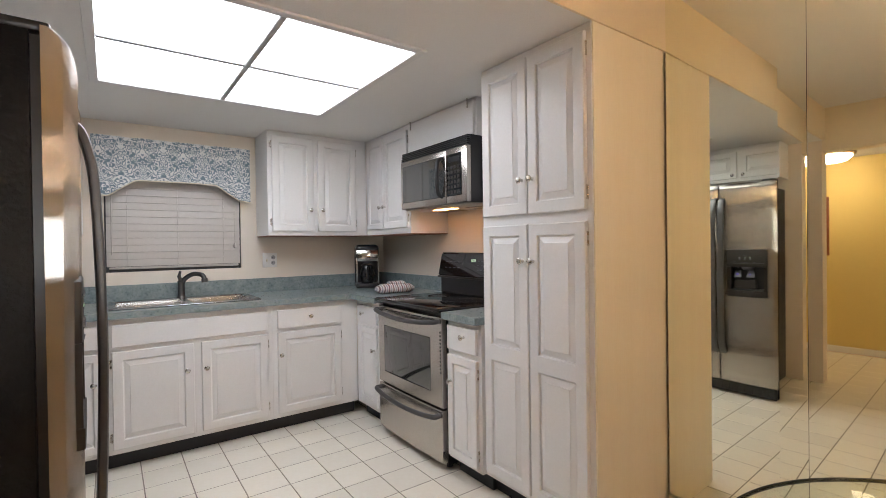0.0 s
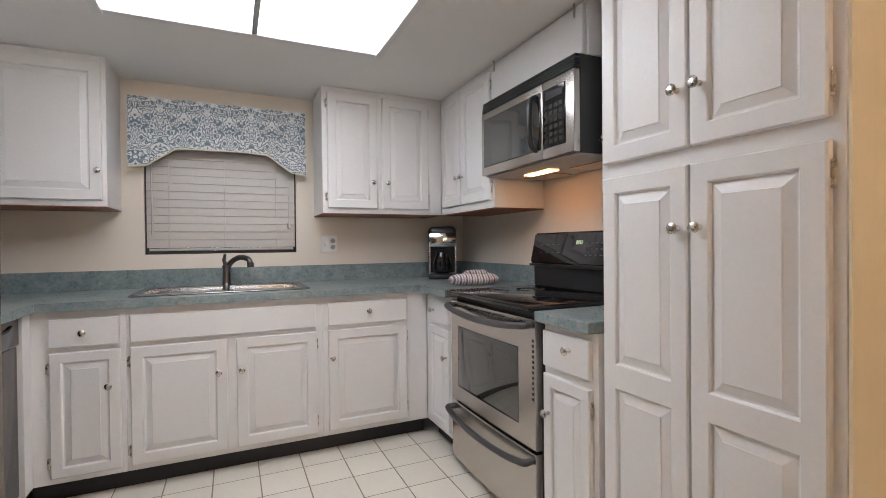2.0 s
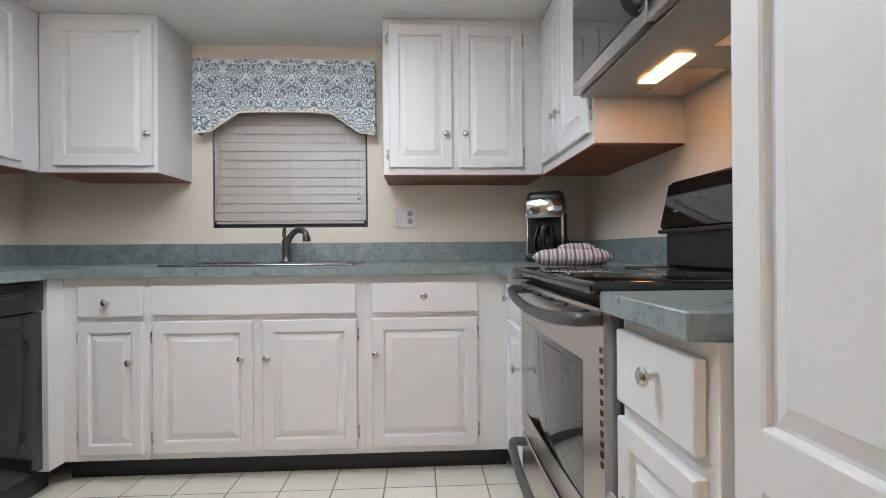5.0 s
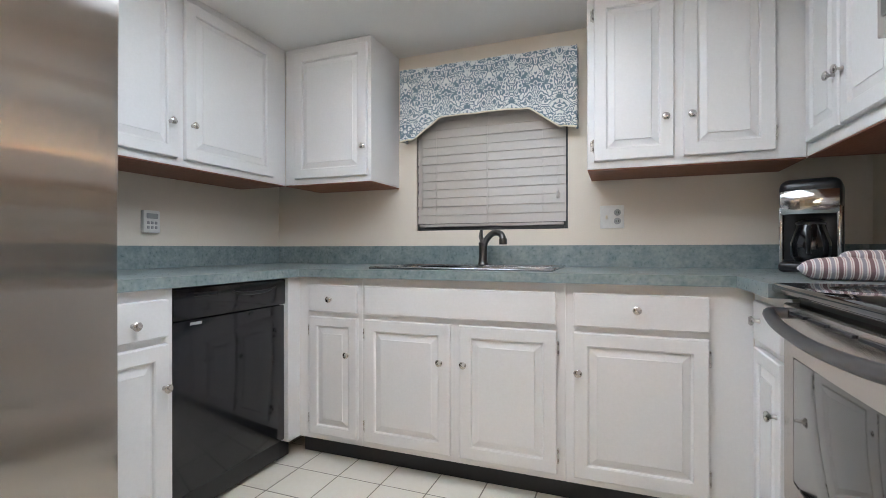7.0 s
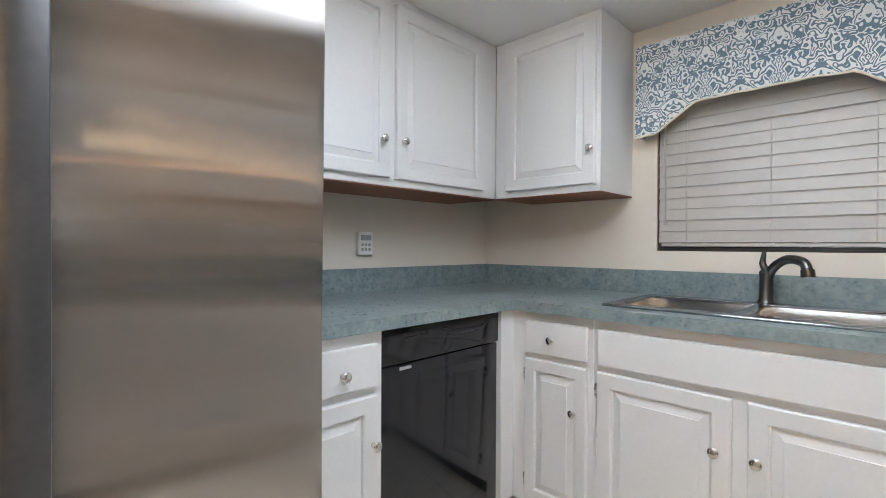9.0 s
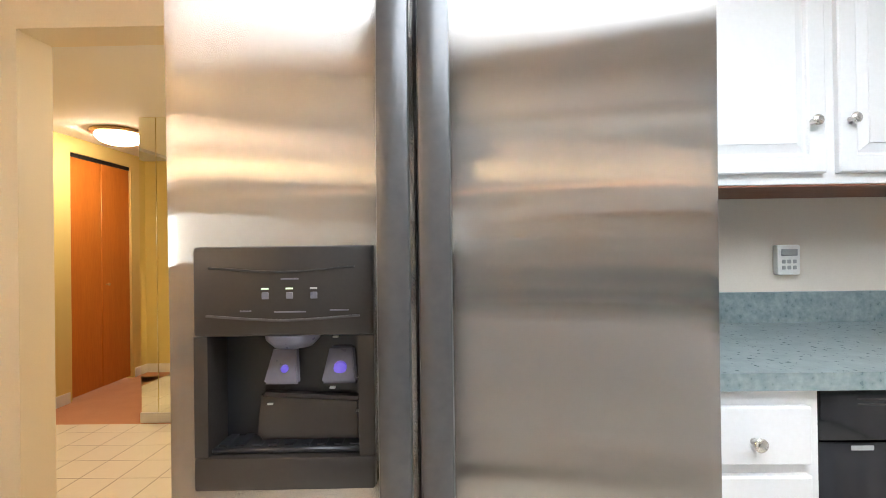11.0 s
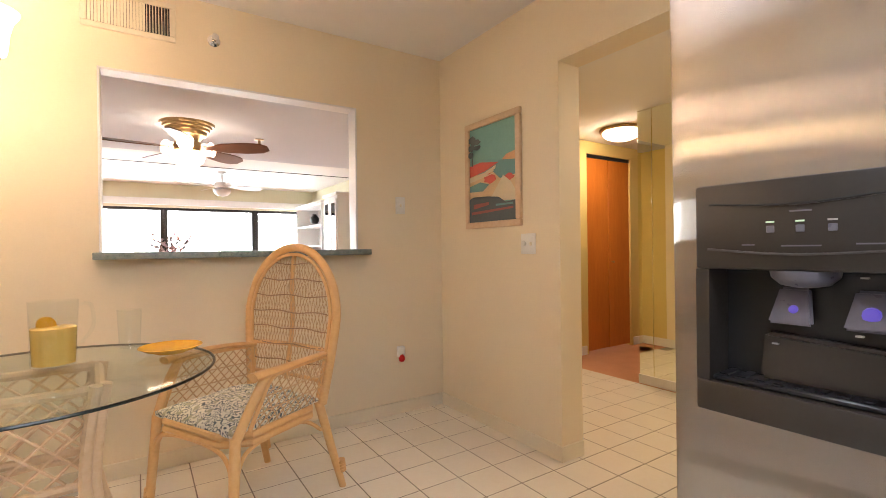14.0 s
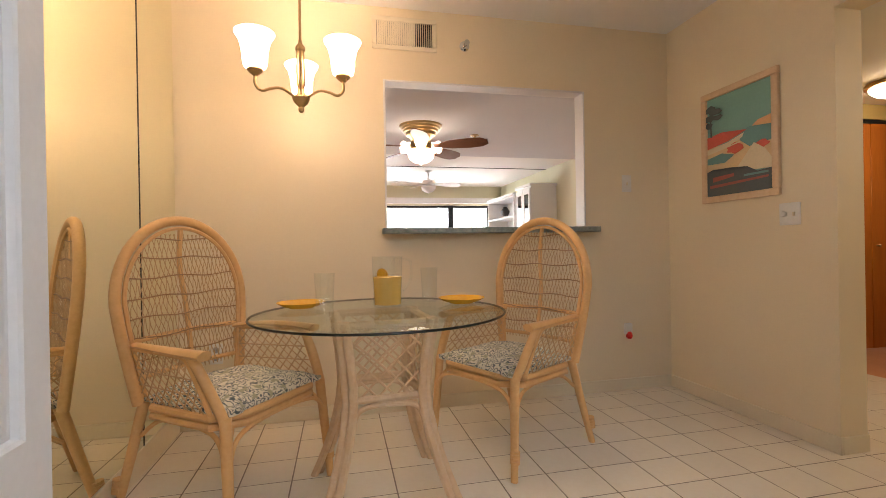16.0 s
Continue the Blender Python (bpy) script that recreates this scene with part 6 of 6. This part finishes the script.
for k, (x0, x1) in enumerate(WS):
    w = thing("window_%d" % (k + 2), pose((x0 + x1) / 2, LS - 0.08, 1.14), "wide bright window with dark metal frame", "window", kind="structure")
    h = (x1 - x0) / 2
    bm = B()
    for a0, a1, c0, c1 in ((-h - 0.03, -h + 0.03, -0.79, 0.79), (h - 0.03, h + 0.03, -0.79, 0.79), (-h + 0.03, h - 0.03, 0.74, 0.79), (-h + 0.03, h - 0.03, -0.79, -0.74)):
        box(bm, a0 + 0.001, a1 - 0.001, -0.03, 0.03, c0, c1)
    part("window_frame", bm, DARKFRAME, w)
    bm = B()
    box(bm, -h + 0.03, h - 0.03, -0.003, 0.003, -0.74, 0.74)
    pn = part("pane", bm, GLASS, w)
    pn.visible_shadow = False
bm = B()
box(bm, -9, 7, LS - 1.7, LS - 1.65, -2, 5)
solid("backdrop", bm, OUTSIDE, "bright overexposed daylight outside the windows", "backdrop")


def ceiling_fan(m, label, drop, blade_mat, body_mat, lit, n=5, rot=0.0):
    o = thing("ceiling_fan", m, label, "ceiling fan")
    bm = B()
    if body_mat is WHITE:
        lathe(bm, [(0.06, 0), (0.06, -0.02), (0.02, -0.05)], 18)
        tube(bm, [(0, 0, -0.03), (0, 0, -drop + 0.05)], 0.014, 8)
        part("downrod", bm, body_mat, o)
    else:
        lathe(bm, [(0.21, 0), (0.205, -0.02), (0.190, -0.024), (0.186, -0.042), (0.172, -0.046), (0.166, -0.066), (0.150, -0.07), (0.14, -0.10), (0.11, -0.115), (0.09, -drop + 0.055)], 28)
        part("canopy", bm, BRASS, o, "ribbed brass canopy")
    bm = B()
    lathe(bm, [(0.05, -drop + 0.06), (0.10, -drop + 0.045), (0.115, -drop + 0.01), (0.105, -drop - 0.03), (0.06, -drop - 0.045)], 24)
    part("motor", bm, body_mat, o)
    for k in range(n):
        an = 2 * math.pi * k / n + rot
        bm = B()
        prof = [(0.13, 0.03), (0.20, 0.035), (0.30, 0.068), (0.48, 0.082), (0.60, 0.072), (0.66, 0.034)]
        up, dn = [], []
        for x, hw in prof:
            for s in (-1, 1):
                z = -drop - 0.005 - s * hw * 0.30
                up.append(bm.verts.new((x, s * hw, z + 0.004)))
                dn.append(bm.verts.new((x, s * hw, z - 0.004)))
        for j in range(len(prof) - 1):
            a = 2 * j
            bm.faces.new((up[a], up[a + 1], up[a + 3], up[a + 2]))
            bm.faces.new((dn[a], dn[a + 1], dn[a + 3], dn[a + 2]))
            for s in (0, 1):
                bm.faces.new((up[a + s], up[a + 2 + s], dn[a + 2 + s], dn[a + s]))
        for a in (0, 2 * len(prof) - 2):
            bm.faces.new((up[a], up[a + 1], dn[a + 1], dn[a]))
        bl = part("blade", bm, blade_mat, o)
        bl.matrix_basis = pose(0, 0, 0, 0, 0, math.degrees(an))
    bm = B()
    lathe(bm, [(0.055, -drop - 0.045), (0.125, -drop - 0.06), (0.13, -drop - 0.075), (0.115, -drop - 0.12), (0.07, -drop - 0.155), (0.012, -drop - 0.168), (0.008, -drop - 0.18)], 24)
    part("light_bowl", bm, lit, o, "glowing frosted bowl")
    if body_mat is not WHITE:
        # tulip shades round the hub
        for k in range(3):
            bm = B()
            lathe(bm, [(0.018, 0.0), (0.045, 0.012), (0.055, 0.05), (0.05, 0.09), (0.062, 0.115), (0.03, 0.10)], 16)
            tu = part("tulip_shade", bm, lit, o, "glowing frosted tulip shade")
            tu.matrix_basis = pose(0, 0, -drop - 0.01, 0, 0, 120 * k + 200) @ pose(0.09, 0, 0, 0, 78, 0)
    return o


BLADEW = material("walnut_blade", (0.20, 0.085, 0.05), (0.14, 0.06, 0.035), rough=0.35, fine=20, stretch=(1, 8, 1))
ceiling_fan(pose(-1.65, -6.56, 2.19), "flush ceiling fan with brown blades and lit bowl", 0.20, BLADEW, BRASS, FANLIGHT, 5, 0.12)
ceiling_fan(pose(-2.40, -10.1, 2.36), "white ceiling fan with downrod near the windows", 0.22, WHITE, WHITE, WHITE, 4, 0.3)
det = thing("sprinkler_head", pose(-2.28, -6.84, 2.19), "small brass ceiling sprinkler in the living room", "sprinkler")
bm = B()
lathe(bm, [(0.045, 0), (0.045, -0.006), (0.012, -0.012), (0.012, -0.045), (0.022, -0.048), (0.022, -0.052)], 16)
part("deflector", bm, BRASS, det)


def shelf_unit(m, w, d, h, rows, label, top_box=False):
    o = thing("bookshelf", m, label, "shelf")
    for x in (0, w - 0.025):
        bm = B()
        box(bm, x, x + 0.025, 0, d, 0, h, 0.002)
        part("side_panel", bm, WHITE, o)
    bm = B()
    box(bm, 0.025, w - 0.025, d - 0.012, d, 0, h)
    part("back_panel", bm, WHITE, o)
    for k in range(rows + 1):
        bm = B()
        z = 0.05 + (h - 0.08) * k / rows
        box(bm, 0.025, w - 0.025, 0.004, d - 0.012, z, z + 0.025, 0.002)
        part("shelf_board", bm, WHITE, o)
    bm = B()
    box(bm, -0.02, w + 0.02, -0.02, d, h, h + 0.04, 0.006)
    part("cornice", bm, WHITE, o)
    return o


shelf_unit(pose(-3.98, -11.6, 0, 0, 0, 90), 1.5, 0.45, 1.95, 5, "tall white open bookshelf along the side wall")
tall = thing("display_cabinet", pose(-3.95, -9.9, 0, 0, 0, 90), "tall white display cabinet with glazed door", "cabinet")
bm = B()
box(bm, 0, 0.62, 0.02, 0.48, 0, 2.0, 0.004)
box(bm, -0.03, 0.65, -0.01, 0.48, 2.0, 2.05, 0.008)
part("body", bm, WHITE, tall)
for x0 in (0.02, 0.32):
    bm = B()
    for q in ((x0, x0 + 0.05, 0.1, 1.95), (x0 + 0.23, x0 + 0.28, 0.1, 1.95), (x0 + 0.05, x0 + 0.23, 1.88, 1.95), (x0 + 0.05, x0 + 0.23, 0.1, 0.17)):
        box(bm, q[0], q[1], 0.0, 0.018, q[2], q[3], 0.002)
    d = part("door", bm, WHITE, tall)
    bm = B()
    box(bm, x0 + 0.05, x0 + 0.23, 0.006, 0.010, 0.17, 1.88)
    part("pane", bm, BLACKGLASS, d)
# jar on the shelf
jar = thing("vase", pose(-4.15, -11.0, 1.625), "small dark pottery vase on the white bookshelf", "vase")
bm = B()
lathe(bm, [(0.05, 0), (0.085, 0.05), (0.09, 0.10), (0.05, 0.15), (0.035, 0.17), (0.045, 0.18)], 16)
part("vessel", bm, CHARCOAL, jar)
# flowering branches in a vase
TWIG = material("pinkish_twig", (0.30, 0.20, 0.19), (0.22, 0.14, 0.13), rough=0.7)
PETAL = material("pale_pink_blossom", (0.62, 0.48, 0.50), (0.55, 0.40, 0.43), rough=0.7)
vx, vy = -1.62, -8.6
stand = thing("side_table", pose(vx, vy, 0), "small dark round side table in the living room", "table")
bm = B()
lathe(bm, [(0.28, 0.70), (0.29, 0.715), (0.28, 0.73)], 28)
part("tabletop", bm, ORANGEWOOD, stand)
for k in range(3):
    bm = B()
    an = k * 2.094
    tube(bm, [(0.08 * math.cos(an), 0.08 * math.sin(an), 0.70), (0.24 * math.cos(an), 0.24 * math.sin(an), 0.0)], 0.018, 8)
    part("leg", bm, ORANGEWOOD, stand)
pot = thing("branch_vase", pose(vx, vy, 0.73), "vase of blossoming bare branches on a side table", "plant")
bm = B()
lathe(bm, [(0.05, 0), (0.08, 0.06), (0.07, 0.16), (0.04, 0.22), (0.045, 0.24)], 18)
part("vase", bm, CHARCOAL, pot)
rng = random.Random(4)
twigs, buds = B(), B()
def branch(bm, p, d, ln, r, depth):
    pts = [Vector(p)]
    for k in range(5):
        d = (d + Vector((rng.uniform(-0.25, 0.25), rng.uniform(-0.25, 0.25), rng.uniform(-0.12, 0.2)))).normalized()
        pts.append(pts[-1] + d * ln / 5)
    tube(bm, pts, [r * (1 - 0.12 * k) for k in range(6)], 5)
    if depth:
        for q in (2, 3, 5):
            branch(bm, pts[q], (d + Vector((rng.uniform(-1, 1), rng.uniform(-1, 1), rng.uniform(-0.2, 0.6)))).normalized(), ln * 0.55, r * 0.6, depth - 1)
    else:
        for q in (2, 4, 5):
            c = pts[q]
            lathe(buds, [(0.001, -0.012), (0.012, -0.004), (0.014, 0.005), (0.004, 0.014)], 6, c)
for k in range(5):
    an = k * 1.26
    branch(twigs, (0, 0, 0.2), Vector((0.45 * math.cos(an), 0.45 * math.sin(an), 1)).normalized(), 0.25, 0.006, 2)
part("branch", twigs, TWIG, pot)
tagged(part("blossom", buds, PETAL, pot), "pale pink blossoms", kind="stuff")

# ---- floor tiles ----
P = 0.2165
GX, GY = -0.858, -0.748
gap = 0.0028
def tile_mesh(w, d):
    bm = B()
    e = 0.0015
    rings = []
    for ins, z in ((0, -0.006), (0, -0.0010), (e, 0.0)):
        rings.append([bm.verts.new(p) for p in ((ins, ins, z), (w - ins, ins, z), (w - ins, d - ins, z), (ins, d - ins, z))])
    for A, C in zip(rings, rings[1:]):
        for k in range(4):
            bm.faces.new((A[k], A[(k + 1) % 4], C[(k + 1) % 4], C[k]))
    bm.faces.new(rings[-1])
    return bm


full = mesh_from("tile", tile_mesh(P - 2 * gap, P - 2 * gap), TILE, 0)
rest = B()
near = 0
i0, i1 = math.floor((-4.69 - GX) / P), math.ceil((XR - GX) / P)
j0, j1 = math.floor((-5.34 - GY) / P), math.ceil((0 - GY) / P)
def rest_tile(x0, x1, y0, y1):
    src = tile_mesh(x1 - x0, y1 - y0)
    mp = {v: rest.verts.new((v.co.x + x0, v.co.y + y0, v.co.z)) for v in src.verts}
    for fc in src.faces:
        rest.faces.new([mp[v] for v in fc.verts])
    src.free()
for i in range(i0, i1):
    for j in range(j0, j1):
        x0, x1 = GX + i * P + gap, GX + (i + 1) * P - gap
        y0, y1 = GY + j * P + gap, GY + (j + 1) * P - gap
        inner = x0 > XL and x1 < XR and y0 > YS and y1 < -0.57
        cx0, cx1, cy0, cy1 = max(x0, -4.688), min(x1, XR), max(y0, YS if x1 > XL - T else CY), min(y1, 0.0 if x1 > XL - T else -1.0)
        if cx1 - cx0 < 0.01 or cy1 - cy0 < 0.01:
            continue
        if inner and cx1 - cx0 > P - 0.02 and x1 > -2.55 and x0 < -0.45 + (0.5 if y1 < YB else 0) and near < 300:
            near += 1
            part_of("tile", full, floor, pose(x0, y0, 0.0))
        else:
            rest_tile(cx0, cx1, cy0, cy1)
tagged(part("tile_field", rest, TILE, floor, "", 0), "joined cream floor tiles further off", kind="stuff")
